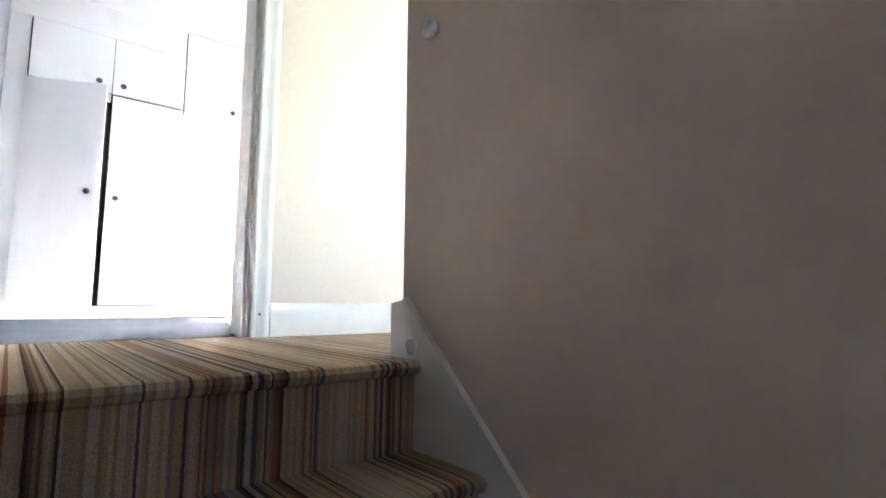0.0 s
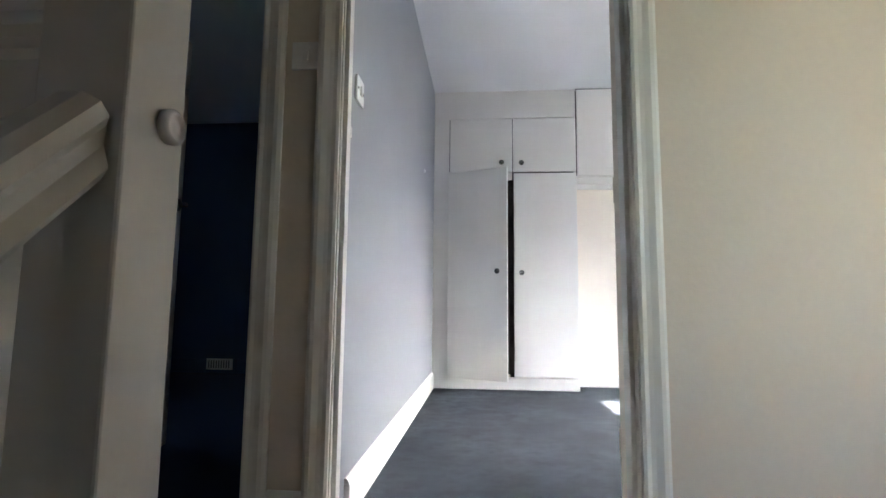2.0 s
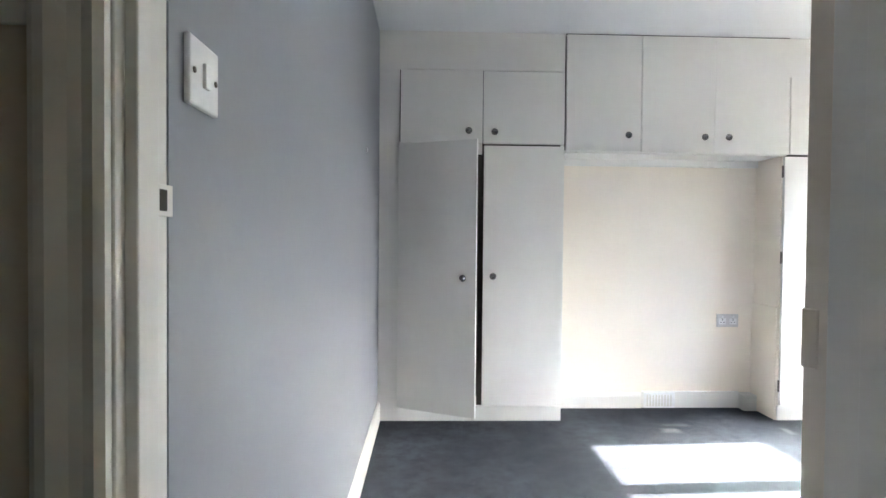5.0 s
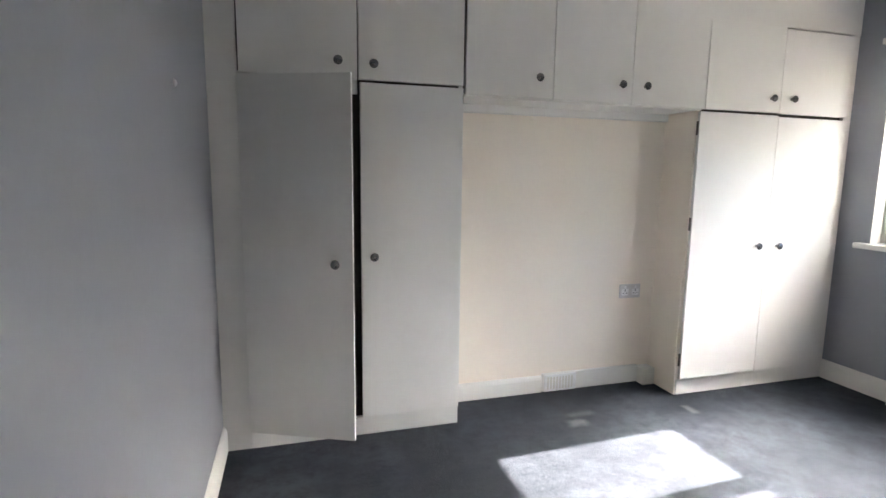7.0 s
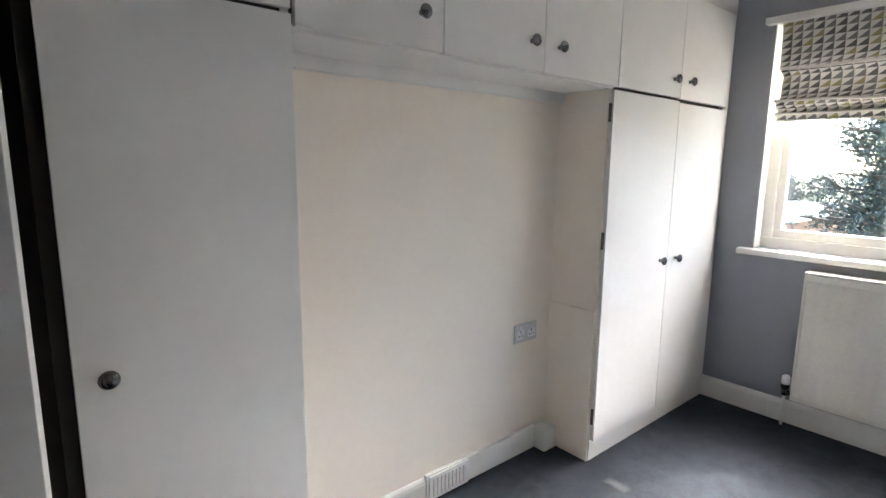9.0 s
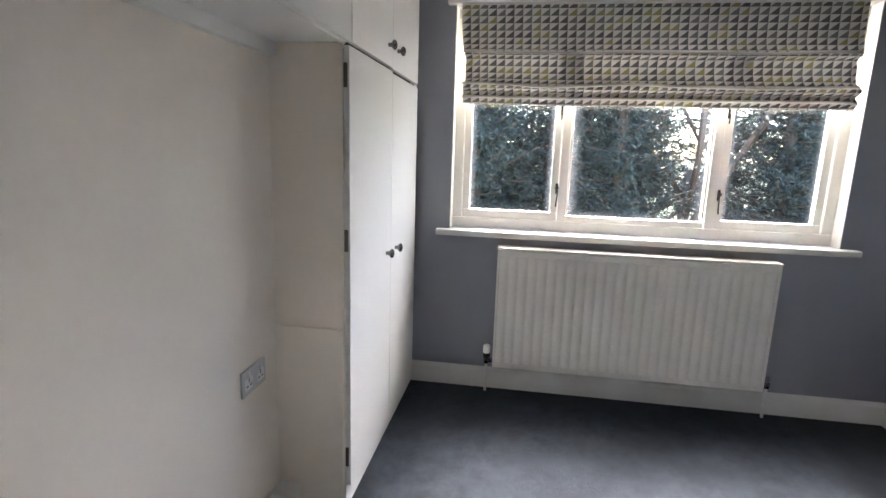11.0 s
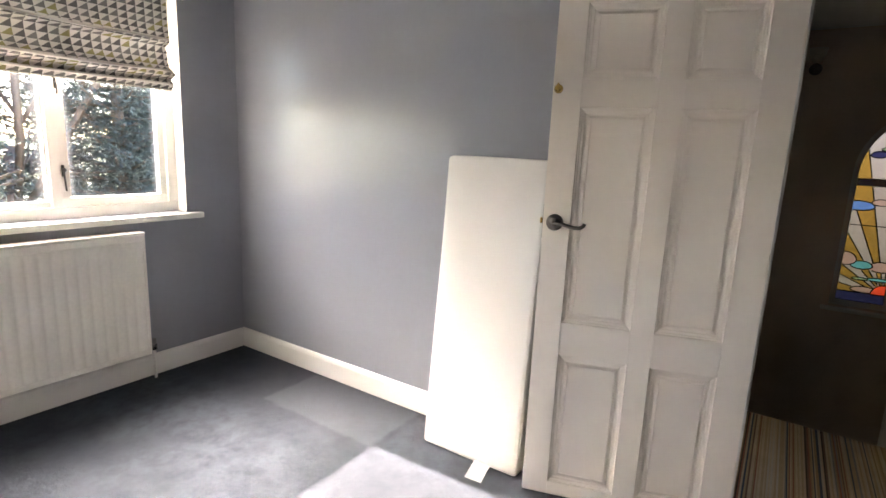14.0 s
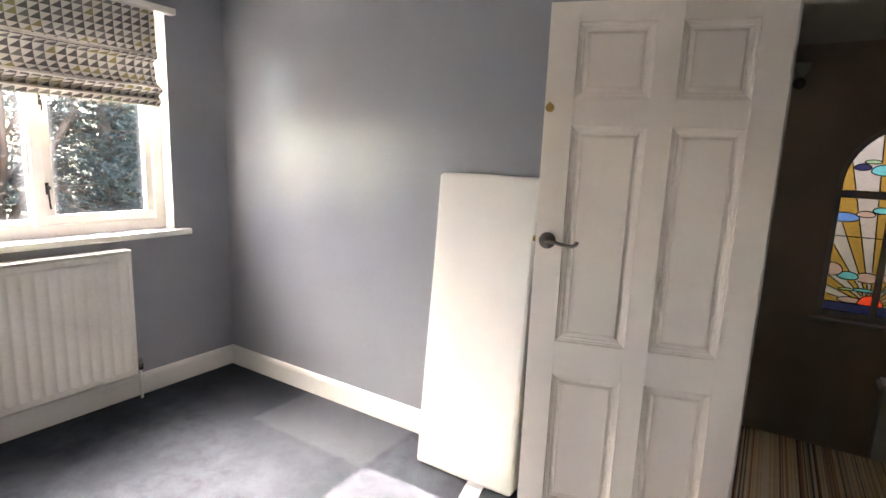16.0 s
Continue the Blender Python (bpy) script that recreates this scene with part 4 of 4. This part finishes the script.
def baluster(x, y, z0, z1):
    bm = bmesh.new()
    h = z1 - z0
    box(bm, x - 0.021, x + 0.021, y - 0.021, y + 0.021, z0, z0 + 0.16 * h, 0.002)
    box(bm, x - 0.021, x + 0.021, y - 0.021, y + 0.021, z1 - 0.36 * h, z1, 0.002)
    m = Matrix.Translation((x, y, z0))
    lathe(bm, [(r, f * h) for r, f in ((0.019, 0.16), (0.020, 0.175), (0.014, 0.19), (0.021, 0.22), (0.019, 0.26), (0.012, 0.29), (0.015, 0.36), (0.017, 0.44), (0.013, 0.50), (0.012, 0.53), (0.021, 0.555), (0.013, 0.575), (0.021, 0.605), (0.019, 0.63), (0.020, 0.64))], m, 16)
    return part("baluster", bm, WOODWORK, bal)


for i in range(5):
    y = 1.37 - i * 0.21
    base = -0.09 - (1.37 - y) * RISE / GO
    baluster(xr, y, base, 0.81 - (NY0 - y) * RISE / GO)
for i in range(9):
    baluster(-0.27 - i * 0.13, 1.54, 0.0, 0.862)
part("lower_newel", slab(-0.07, 0.03, 0.05, 0.15, -1.0, -0.04, 0.004), WOODWORK, bal)
bm = bmesh.new()
box(bm, -0.095, 0.055, 0.025, 0.175, -0.039, -0.012, 0.006)
box(bm, -0.08, 0.04, 0.04, 0.16, -0.0115, 0.015, 0.008)
part("lower_newel_cap", bm, WOODWORK, bal)

cup_sec = [(0.023, 0), (0.024, 0.010), (0.021, 0.014), (0.017, 0.015), (0.015, 0.011), (0.006, 0.011)]
for m, label in ((Matrix.Translation((0.88, 1.372, 0.787)) @ pose(0, 0, 0, 0, -90), "white gate cup fixed to the stair wall"), (Matrix.Translation((NX1, 1.56, 0.860)) @ pose(0, 0, 0, 0, 90), "white gate cup fixed to the newel post")):
    bm = bmesh.new()
    lathe(bm, cup_sec, m, 24)
    tagged(part("gate_cup", bm, PLASTIC), label, "gate cup", "stair gate cups")
bm = bmesh.new()
lathe(bm, [(0.020, 0), (0.020, 0.005), (0.014, 0.008), (0.010, 0.006)], Matrix.Translation((0.862, 1.412, 0.030)) @ pose(0, 0, 0, 0, -90), 20)
tagged(part("cover_cap", bm, PLASTIC), "small round white cap on the string board", "cover cap")

# Unseen window added for landing light; its glass tints that light warm.
passage = tagged(thing("added_landing_window", "unseen white window added to light the landing", "window"), kind="structure")
for a in ((1.18, 1.23, 0.25, 2.1), (2.17, 2.22, 0.25, 2.1), (1.231, 2.169, 0.25, 0.30), (1.231, 2.169, 2.05, 2.1), (1.68, 1.72, 0.301, 2.049)):
    part("window_frame", slab(a[0], a[1], 0.93, 0.98, a[2], a[3], 0.002), WOODWORK, passage)
for x0, x1 in ((1.231, 1.679), (1.721, 2.169)):
    part("pane", slab(x0, x1, 0.95, 0.955, 0.301, 2.049), glass("landing_light_tint_glass", (0.46, 0.42, 0.37), 0.25), passage)

# ---- arched stained window on the stairs ----
AX, AR, AZ, A0 = -0.148, 0.53, 1.29, 0.19
bm = bmesh.new()
hole = [(AX + AR, A0), (AX + AR, AZ)] + [(AX + AR * math.cos(math.pi * i / 24), AZ + AR * math.sin(math.pi * i / 24)) for i in range(1, 24)] + [(AX - AR, AZ), (AX - AR, A0)]
y0, y1 = YW - 0.24, YW
box(bm, -3.3, AX - AR, y0, y1, -1.3, CH)
box(bm, AX + AR, 1.02, y0, y1, -1.3, CH)
box(bm, AX - AR, AX + AR, y0, y1, -1.3, A0)
arc_pts = hole[1:-1]
for (xa, za), (xb, zb) in zip(arc_pts, arc_pts[1:]):
    v = [bm.verts.new(c) for c in ((xa, y0, za), (xb, y0, zb), (xb, y0, CH), (xa, y0, CH), (xa, y1, za), (xb, y1, zb), (xb, y1, CH), (xa, y1, CH))]
    for q in ((0, 1, 2, 3), (7, 6, 5, 4), (0, 4, 5, 1)):
        bm.faces.new([v[i] for i in q])
bmesh.ops.remove_doubles(bm, verts=bm.verts, dist=1e-5)
structure("wall_stair_south", bm, STAIR_WALL, "beige stair wall with an arched window opening", "wall")

arch = tagged(thing("window_2", "arched stained-glass window of a sunrise with clouds", "window"), kind="structure")
GY = YW - 0.12
fr = 0.045
bm = bmesh.new()
inner = [(AX + (AR - fr) * (1 if x > AX else -1), z) if z <= AZ else (AX + (x - AX) * (AR - fr) / AR, AZ + (z - AZ) * (AR - fr) / AR) for x, z in hole]
inner[0], inner[-1] = (inner[0][0], A0 + fr), (inner[-1][0], A0 + fr)
for i in range(len(hole)):
    j = (i + 1) % len(hole)
    ya, yb = GY - 0.03, GY + 0.03
    o1, o2, i1, i2 = hole[i], hole[j], inner[i], inner[j]
    v = [bm.verts.new(c) for c in ((o1[0], ya, o1[1]), (o2[0], ya, o2[1]), (i2[0], ya, i2[1]), (i1[0], ya, i1[1]), (o1[0], yb, o1[1]), (o2[0], yb, o2[1]), (i2[0], yb, i2[1]), (i1[0], yb, i1[1]))]
    for q in ((0, 1, 2, 3), (7, 6, 5, 4), (3, 2, 6, 7), (0, 4, 5, 1)):
        bm.faces.new([v[k] for k in q])
part("arched_frame", bm, WOODWORK, arch)
MX, TZ = 0.0, 1.21
part("transom", slab(AX - AR + fr, AX + AR - fr, GY - 0.028, GY + 0.028, TZ - 0.028, TZ + 0.028, 0.003), WOODWORK, arch)
part("mullion", slab(MX - 0.02, MX + 0.02, GY - 0.026, GY + 0.026, A0 + fr, TZ - 0.028, 0.003), WOODWORK, arch)
part("window_sill", slab(AX - AR - 0.05, AX + AR + 0.05, GY + 0.03, YW + 0.05, A0 - 0.03, A0 - 0.001, 0.006), WOODWORK, arch)
GLASSES = {k: glass("stained_" + k, c, 0.42, 0.45) for k, c in {"amber": (0.052, 0.028, 0.007), "clear": (0.062, 0.050, 0.051), "blue": (0.016, 0.032, 0.085), "teal": (0.016, 0.058, 0.070), "rose": (0.070, 0.042, 0.040),
                                                                "navy": (0.004, 0.004, 0.014), "red": (0.17, 0.014, 0.006), "green": (0.042, 0.060, 0.036)}.items()}


def clipped(poly, inside, cross):
    out = []
    for a, b in zip(poly, poly[1:] + poly[:1]):
        if inside(a):
            out.append(a)
        if inside(a) != inside(b):
            out.append(cross(a, b))
    return out


def cut(poly, nx, nz, d):
    """The part of a flat shape where nx * x + nz * z <= d."""
    side = lambda p: nx * p[0] + nz * p[1] - d
    return clipped(poly, lambda p: side(p) <= 1e-9, lambda a, b: tuple(a[i] + (b[i] - a[i]) * side(a) / (side(a) - side(b)) for i in (0, 1)))


def minus(poly, shape):
    """What is left of a convex piece, as convex pieces, after a convex shape (anticlockwise) is taken out."""
    left, rest = [], poly
    for p, q in zip(shape, shape[1:] + shape[:1]):
        nx, nz = q[1] - p[1], p[0] - q[0]
        d = nx * p[0] + nz * p[1]
        out = cut(rest, -nx, -nz, -d)
        if len(out) > 2:
            left.append(out)
        rest = cut(rest, nx, nz, d)
        if len(rest) < 3:
            break
    return left


def inside(p, shape):
    return all((b[0] - a[0]) * (p[1] - a[1]) - (b[1] - a[1]) * (p[0] - a[0]) >= 0 for a, b in zip(shape, shape[1:] + shape[:1]))


def stained_pane(pieces, colour):
    bm = bmesh.new()
    for poly in pieces:
        if len(poly) < 3:
            continue
        a, b = [bm.verts.new((x, GY - 0.002, z)) for x, z in poly], [bm.verts.new((x, GY + 0.002, z)) for x, z in poly]
        bm.faces.new(a[::-1]), bm.faces.new(b)
        for i in range(len(poly)):
            j = (i + 1) % len(poly)
            bm.faces.new((a[i], a[j], b[j], b[i]))
    part("pane", bm, GLASSES[colour], arch)


def lead_line(poly, masks=(), closed=True):
    """Lead along the edges of a shape, left out where another pane covers it."""
    bm = bmesh.new()
    for p, q in zip(poly, poly[1:] + poly[:1] if closed else poly[1:]):
        k = max(1, int(math.dist(p, q) / 0.012))
        run = []
        for i in range(k + 1):
            c = (p[0] + (q[0] - p[0]) * i / k, p[1] + (q[1] - p[1]) * i / k)
            if not any(inside(c, m) for m in masks):
                run.append((c[0], GY, c[1]))
            if run and (i == k or run[-1][0] != c[0] or run[-1][2] != c[1]):
                if math.dist(run[0], run[-1]) > 0.003:
                    sweep(bm, [(-0.0042, -0.004), (0.0042, -0.004), (0.0042, 0.004), (-0.0042, 0.004)], [run[0], run[-1]], Vector((0, 1, 0)))
                run = []
    if bm.verts:
        part("lead_line", bm, LEAD, arch)
    else:
        bm.free()


SX, SZ = 0.03, A0 + fr + 0.075
arch_shape = inner[1:-1]
upper = [(AX + AR - fr, TZ + 0.028)] + arch_shape + [(AX - AR + fr, TZ + 0.028)]
right_light = [(AX + AR - fr, SZ), (AX + AR - fr, TZ - 0.028), (MX + 0.02, TZ - 0.028), (MX + 0.02, SZ)]
left_light = [(MX - 0.02, SZ), (MX - 0.02, TZ - 0.028), (AX - AR + fr, TZ - 0.028), (AX - AR + fr, SZ)]


def oval(cx, cz, w, h, x0, x1, z0=-9.0):
    p = [(cx + w * math.cos(2 * math.pi * i / 16), cz + h * math.sin(2 * math.pi * i / 16) * (1.0 if i < 8 else 0.7)) for i in range(16)]
    return cut(cut(cut(p, 1, 0, x1), -1, 0, -x0), 0, -1, -z0)


lo, hi = MX + 0.02, AX + AR - fr
low_clouds = ((0.295, 1.015, 0.105, 0.046, "blue"), (0.155, 1.05, 0.062, 0.030, "rose"), (0.062, 1.085, 0.055, 0.030, "teal"), (0.318, 0.575, 0.075, 0.065, "rose"), (0.205, 0.535, 0.072, 0.040, "teal"),
              (0.075, 0.530, 0.085, 0.050, "rose"), (0.20, 0.425, 0.055, 0.013, "green"), (0.085, 0.43, 0.075, 0.016, "teal"), (0.165, 0.335, 0.085, 0.030, "rose"))
high_clouds = ((0.085, 1.40, 0.085, 0.050, "teal"), (0.225, 1.425, 0.055, 0.030, "navy"), (0.165, 1.47, 0.055, 0.018, "green"), (0.05, 1.62, 0.06, 0.03, "rose"), (-0.25, 1.5, 0.09, 0.04, "blue"), (-0.45, 1.42, 0.07, 0.03, "rose"))
disc = [(SX + 0.085 * math.cos(math.pi * i / 12), SZ + 0.085 * math.sin(math.pi * i / 12)) for i in range(13)]
shapes = {0: [(cut(disc, -1, 0, -lo), "red")] + [(oval(x, z, w, h, lo, hi, SZ), k) for x, z, w, h, k in low_clouds],
          1: [(cut(disc, 1, 0, MX - 0.02), "red")] + [(oval(-x - 0.02, z + 0.015, w, h, AX - AR + fr, MX - 0.02, SZ), k) for x, z, w, h, k in low_clouds],
          2: [(oval(x, z, w, h, -0.6, 0.3), k) for x, z, w, h, k in high_clouds]}
angles = [0, 12, 24, 36, 48, 58, 68, 77, 86, 95, 104, 114, 125, 138, 152, 166, 180]
for r, region in enumerate((right_light, left_light, upper)):
    over = []
    for shape, colour in shapes[r]:
        pieces = [shape]
        for other in over:
            pieces = [q for piece in pieces for q in minus(piece, other)]
        if len(shape) > 2:
            stained_pane(pieces, colour)
            lead_line(shape, over)
            over.append(shape)
    for i, (a, b) in enumerate(zip(angles, angles[1:])):
        ra, rb = radians(a), radians(b)
        p = cut(list(region), math.sin(ra), -math.cos(ra), SX * math.sin(ra) - SZ * math.cos(ra))
        if len(p) > 2:
            p = cut(p, -math.sin(rb), math.cos(rb), -SX * math.sin(rb) + SZ * math.cos(rb))
        if len(p) < 3:
            continue
        pieces = [p]
        for shape in over:
            pieces = [q for piece in pieces for q in minus(piece, shape)]
        if pieces:
            stained_pane(pieces, "amber" if i % 2 == 0 else "clear")
            lead_line(p, over)
    if r < 2:
        lead_line([(region[0][0], 0.865), (region[2][0], 0.865)], over, False)
for x0, x1 in ((MX + 0.02, AX + AR - fr), (AX - AR + fr, MX - 0.02)):
    navy = [(x0, A0 + fr), (x1, A0 + fr), (x1, SZ), (x0, SZ)]
    stained_pane([navy], "navy")
    lead_line(navy)

lamp = thing("wall_lamp", "unlit wall lamp with a pale glass cup on the stair wall", "wall lamp", pose(0.74, YW, 2.08))
bm = bmesh.new()
lathe(bm, [(0.045, 0), (0.045, 0.008), (0.03, 0.014)], pose(0, 0, 0, -90), 20)
part("wall_plate", bm, BRONZE, lamp)
bm = bmesh.new()
sweep(bm, ring(0.008), [(0, 0.012, 0), (0, 0.07, -0.03), (0, 0.11, -0.01), (0, 0.115, 0.03)], Vector((1, 0, 0)), True)
part("arm", bm, BRONZE, lamp)
bm = bmesh.new()
lathe(bm, [(0.02, 0.03), (0.04, 0.06), (0.055, 0.10), (0.062, 0.14), (0.060, 0.14), (0.050, 0.10), (0.02, 0.045)], Matrix.Translation((0, 0.115, 0)), 22)
part("shade", bm, material("frosted_shade_glass", (0.75, 0.72, 0.66), 0.4), lamp, "pale glass cup shade")

# ---- outdoors ----
GZ = -2.9
gm = bmesh.new()
bmesh.ops.create_grid(gm, x_segments=60, y_segments=60, size=600)
structure("ground", gm, GRASS, "grass and earth ground below the window", "ground").location = (0, 0, GZ)
# Unseen brick walls added so that no daylight enters round the rooms.
bm = bmesh.new()
box(bm, -3.4, 3.93, 5.75, 5.9, GZ, CH + 0.3)
box(bm, 2.452, 3.93, 0.9, YL + 0.002, GZ, CH + 0.3)
# Closing wall, pierced out of view to let light into the blue room.
structure("wall_closing_west", pierced(-3.6, -3.4, YW - 0.24, 5.9, GZ, CH + 0.3), BRICK, "unseen brick wall closing the house, with an opening added for light", "wall")
structure("wall_closing", bm, BRICK, "unseen brick wall added to keep daylight out of the house", "wall")


def conifer(x, y, h, r, seed, dense=1.0):
    rng = random.Random(seed)
    t = thing("tree", "tall dark evergreen tree outside the window", "tree", pose(x, y, GZ), "garden evergreens")
    bm = bmesh.new()
    lean = (rng.uniform(-0.2, 0.2), rng.uniform(-0.2, 0.2))
    pts = [(lean[0] * f * f, lean[1] * f * f, f * h) for f in (0, 0.25, 0.5, 0.75, 0.97)]
    for a, b, f in zip(pts, pts[1:], (1, 0.8, 0.55, 0.3)):
        sweep(bm, ring(0.13 * f + 0.02, 8), [a, b], Vector((1, 0, 0)), True)
    verts, faces = [], []
    for i in range(int(210 * dense * h / 6)):
        f = 0.10 + 0.88 * rng.random()
        reach = r * (1.06 - f) ** 0.6 * rng.uniform(0.55, 1.1)
        a = rng.uniform(0, 2 * math.pi)
        base = Vector((lean[0] * f * f, lean[1] * f * f, f * h))
        tip = base + Vector((math.cos(a) * reach, math.sin(a) * reach, rng.uniform(-0.1, 0.55) * reach))
        sweep(bm, ring(0.014 + 0.012 * (1 - f), 4), [base, base.lerp(tip, 0.55) - Vector((0, 0, 0.03)), tip], Vector((0.3, 0.2, 1)))
        for j in range(int(16 + 30 * reach)):
            g = rng.uniform(0.18, 1.05)
            c = base.lerp(tip, g) + Vector((rng.gauss(0, 0.11), rng.gauss(0, 0.11), rng.gauss(-0.03, 0.10)))
            for k in range(7 if dense >= 1 else 4):
                d = Vector((rng.gauss(0, 1), rng.gauss(0, 1), rng.gauss(-0.3, 0.7))).normalized()
                s = d.cross(Vector((rng.random(), rng.random(), rng.random()))).normalized()
                L, W = rng.uniform(0.045, 0.125), rng.uniform(0.006, 0.014)
                n0 = len(verts)
                verts += [c, c + d * L * 0.5 + s * W, c + d * L, c + d * L * 0.5 - s * W]
                faces.append((n0, n0 + 1, n0 + 2, n0 + 3))
    part("trunk", bm, BARK, t)
    me = bpy.data.meshes.new("crown")
    me.from_pydata([tuple(v) for v in verts], [], faces)
    me.materials.append(CONIFER)
    new("crown", me).parent = t
    return t


def bare_tree(x, y, h, seed, thick=0.05):
    rng = random.Random(seed)
    t = thing("tree", "bare brown tree between the evergreens", "tree", pose(x, y, GZ), "bare garden trees")
    bm = bmesh.new()

    def limb(p, d, length, rad, depth):
        q = p + d * length
        sweep(bm, ring(rad, 5), [p, p.lerp(q, 0.5) + Vector((rng.gauss(0, 0.03), rng.gauss(0, 0.03), 0)), q], Vector((0.31, 0.95, 0.05)), True)
        if depth:
            for _ in range(3 if depth > 1 else 4):
                limb(p.lerp(q, rng.uniform(0.5, 1)), (d + Vector((rng.gauss(0, 0.5), rng.gauss(0, 0.5), rng.gauss(0.1, 0.3)))).normalized(), length * rng.uniform(0.55, 0.75), rad * 0.55, depth - 1)

    limb(Vector((0, 0, 0)), Vector((0, 0, 1)), h * 0.42, thick, 5)
    part("trunk", bm, TWIG, t)
    return t


for i, (x, y, h, r) in enumerate(((10.4, 5.3, 6.9, 1.6), (11.2, 3.9, 7.1, 1.8), (10.2, 2.75, 6.8, 1.5), (10.4, 0.05, 6.7, 1.3), (11.3, -1.3, 7.0, 1.8), (10.6, -3.0, 6.9, 1.7), (11.8, -4.8, 7.2, 1.9),
                                  (13.4, 5.0, 7.6, 1.9), (13.2, 3.0, 7.6, 1.8), (13.8, -0.3, 7.7, 1.8), (13.5, -2.4, 7.6, 1.9), (15.2, 1.4, 7.8, 1.7))):
    conifer(x, y, h, r, 10 + i)
bare_tree(11.4, 1.28, 9.5, 3, 0.11)
bare_tree(12.6, 1.75, 5.8, 8)
bare_tree(12.9, 0.85, 5.2, 15)
conifer(34.0, 18.6, 4.6, 2.4, 31, 0.8)
conifer(37.5, 22.0, 5.0, 2.6, 32, 0.8)
conifer(41.0, 19.6, 4.0, 2.6, 33, 0.8)
conifer(43.0, 16.5, 4.4, 2.6, 34, 0.8)
for i in range(9):
    conifer(46.0 + 2.5 * math.sin(i * 2.4), 9.0 + 2.9 * i, 4.0 + 0.7 * math.sin(i * 1.7), 2.5, 40 + i, 0.6)

garage = thing("garage", "neighbouring flat-roofed garage of dark brick with a white fascia", "garage", pose(14.0, 7.7, GZ))
bm = bmesh.new()
box(bm, 0, 5.0, 0, 0.22, 0, 3.0), box(bm, 0, 5.0, 5.0, 5.22, 0, 3.0)
box(bm, 0, 0.22, 0.22, 5.0, 0, 3.0), box(bm, 4.78, 5.0, 0.22, 5.0, 0, 3.0)
part("wall", bm, BRICK, garage)
bm = bmesh.new()
for a in ((-0.15, 5.15, -0.15, -0.12), (-0.15, 5.15, 5.34, 5.37), (-0.15, -0.12, -0.12, 5.34), (5.12, 5.15, -0.12, 5.34)):
    box(bm, *a, 3.02, 3.22)
part("fascia", bm, WOODWORK, garage, "white painted fascia board")
part("roof", slab(-0.12, 5.12, -0.12, 5.34, 3.0, 3.17), material("roofing_felt", (0.06, 0.06, 0.065), 0.9), garage, "dark felt roof")

# Distance and height are set to fit the camera's view.
shed = thing("outbuilding", "white rendered building with a gabled roof, sized and placed to fit the camera's view", "outbuilding", pose(26.0, 13.3, GZ))
bm = bmesh.new()
outline = [(0, 0), (2.8, 0), (2.8, 2.0), (1.4, 3.0), (0, 2.0)]
a, b = [bm.verts.new((0, y, z)) for y, z in outline], [bm.verts.new((4.0, y, z)) for y, z in outline]
bm.faces.new(a[::-1]), bm.faces.new(b)
for i in range(5):
    bm.faces.new((a[i], a[(i + 1) % 5], b[(i + 1) % 5], b[i]))
part("wall", bm, material("white_render", (0.78, 0.77, 0.74), 0.9), shed)
for s0, s1 in (((-0.2, 1.9), (1.4, 3.04)), ((3.0, 1.9), (1.4, 3.04))):
    bm = bmesh.new()
    sweep(bm, [(-2.15, 0.0), (2.15, 0.0), (2.15, 0.06), (-2.15, 0.06)], [(2.0, *s0), (2.0, *s1)], Vector((0, 0, 1)))
    part("roof", bm, ROOF, shed)

car = thing("car", "dark car parked by the far hedge", "car", pose(38.0, 17.4, GZ))
bm = bmesh.new()
outline = [(0.0, 0.35), (4.2, 0.35), (4.2, 0.85), (3.9, 0.98), (3.2, 1.02), (2.7, 1.52), (1.0, 1.56), (0.35, 1.02), (0.0, 0.9)]
a, b = [bm.verts.new((0, y, z)) for y, z in outline], [bm.verts.new((1.75, y, z)) for y, z in outline]
bm.faces.new(a[::-1]), bm.faces.new(b)
for i in range(9):
    bm.faces.new((a[i], a[(i + 1) % 9], b[(i + 1) % 9], b[i]))
bmesh.ops.bevel(bm, geom=bm.edges[:], offset=0.05, segments=2, affect="EDGES")
part("body", bm, CAR, car)
for y0, y1 in ((0.75, 1.75), (1.85, 2.75)):
    part("side_window", slab(-0.01, 0.0, y0, y1, 1.05, 1.42), BLACK_IRON, car)
for x in (0.0, 1.57):
    for y in (0.85, 3.4):
        bm = bmesh.new()
        lathe(bm, [(0.18, 0), (0.31, 0.01), (0.33, 0.05), (0.33, 0.15), (0.31, 0.18), (0.18, 0.18)], Matrix.Translation((x, y, 0.33)) @ pose(0, 0, 0, 0, 90), 20)
        wheel = part("wheel", bm, BLACK_IRON, car)
        bm = bmesh.new()
        lathe(bm, [(0.0, 0.02), (0.17, 0.02), (0.18, 0.04)], Matrix.Translation((x, y, 0.33)) @ pose(0, 0, 0, 0, 90), 16)
        part("rim", bm, CHROME, wheel)
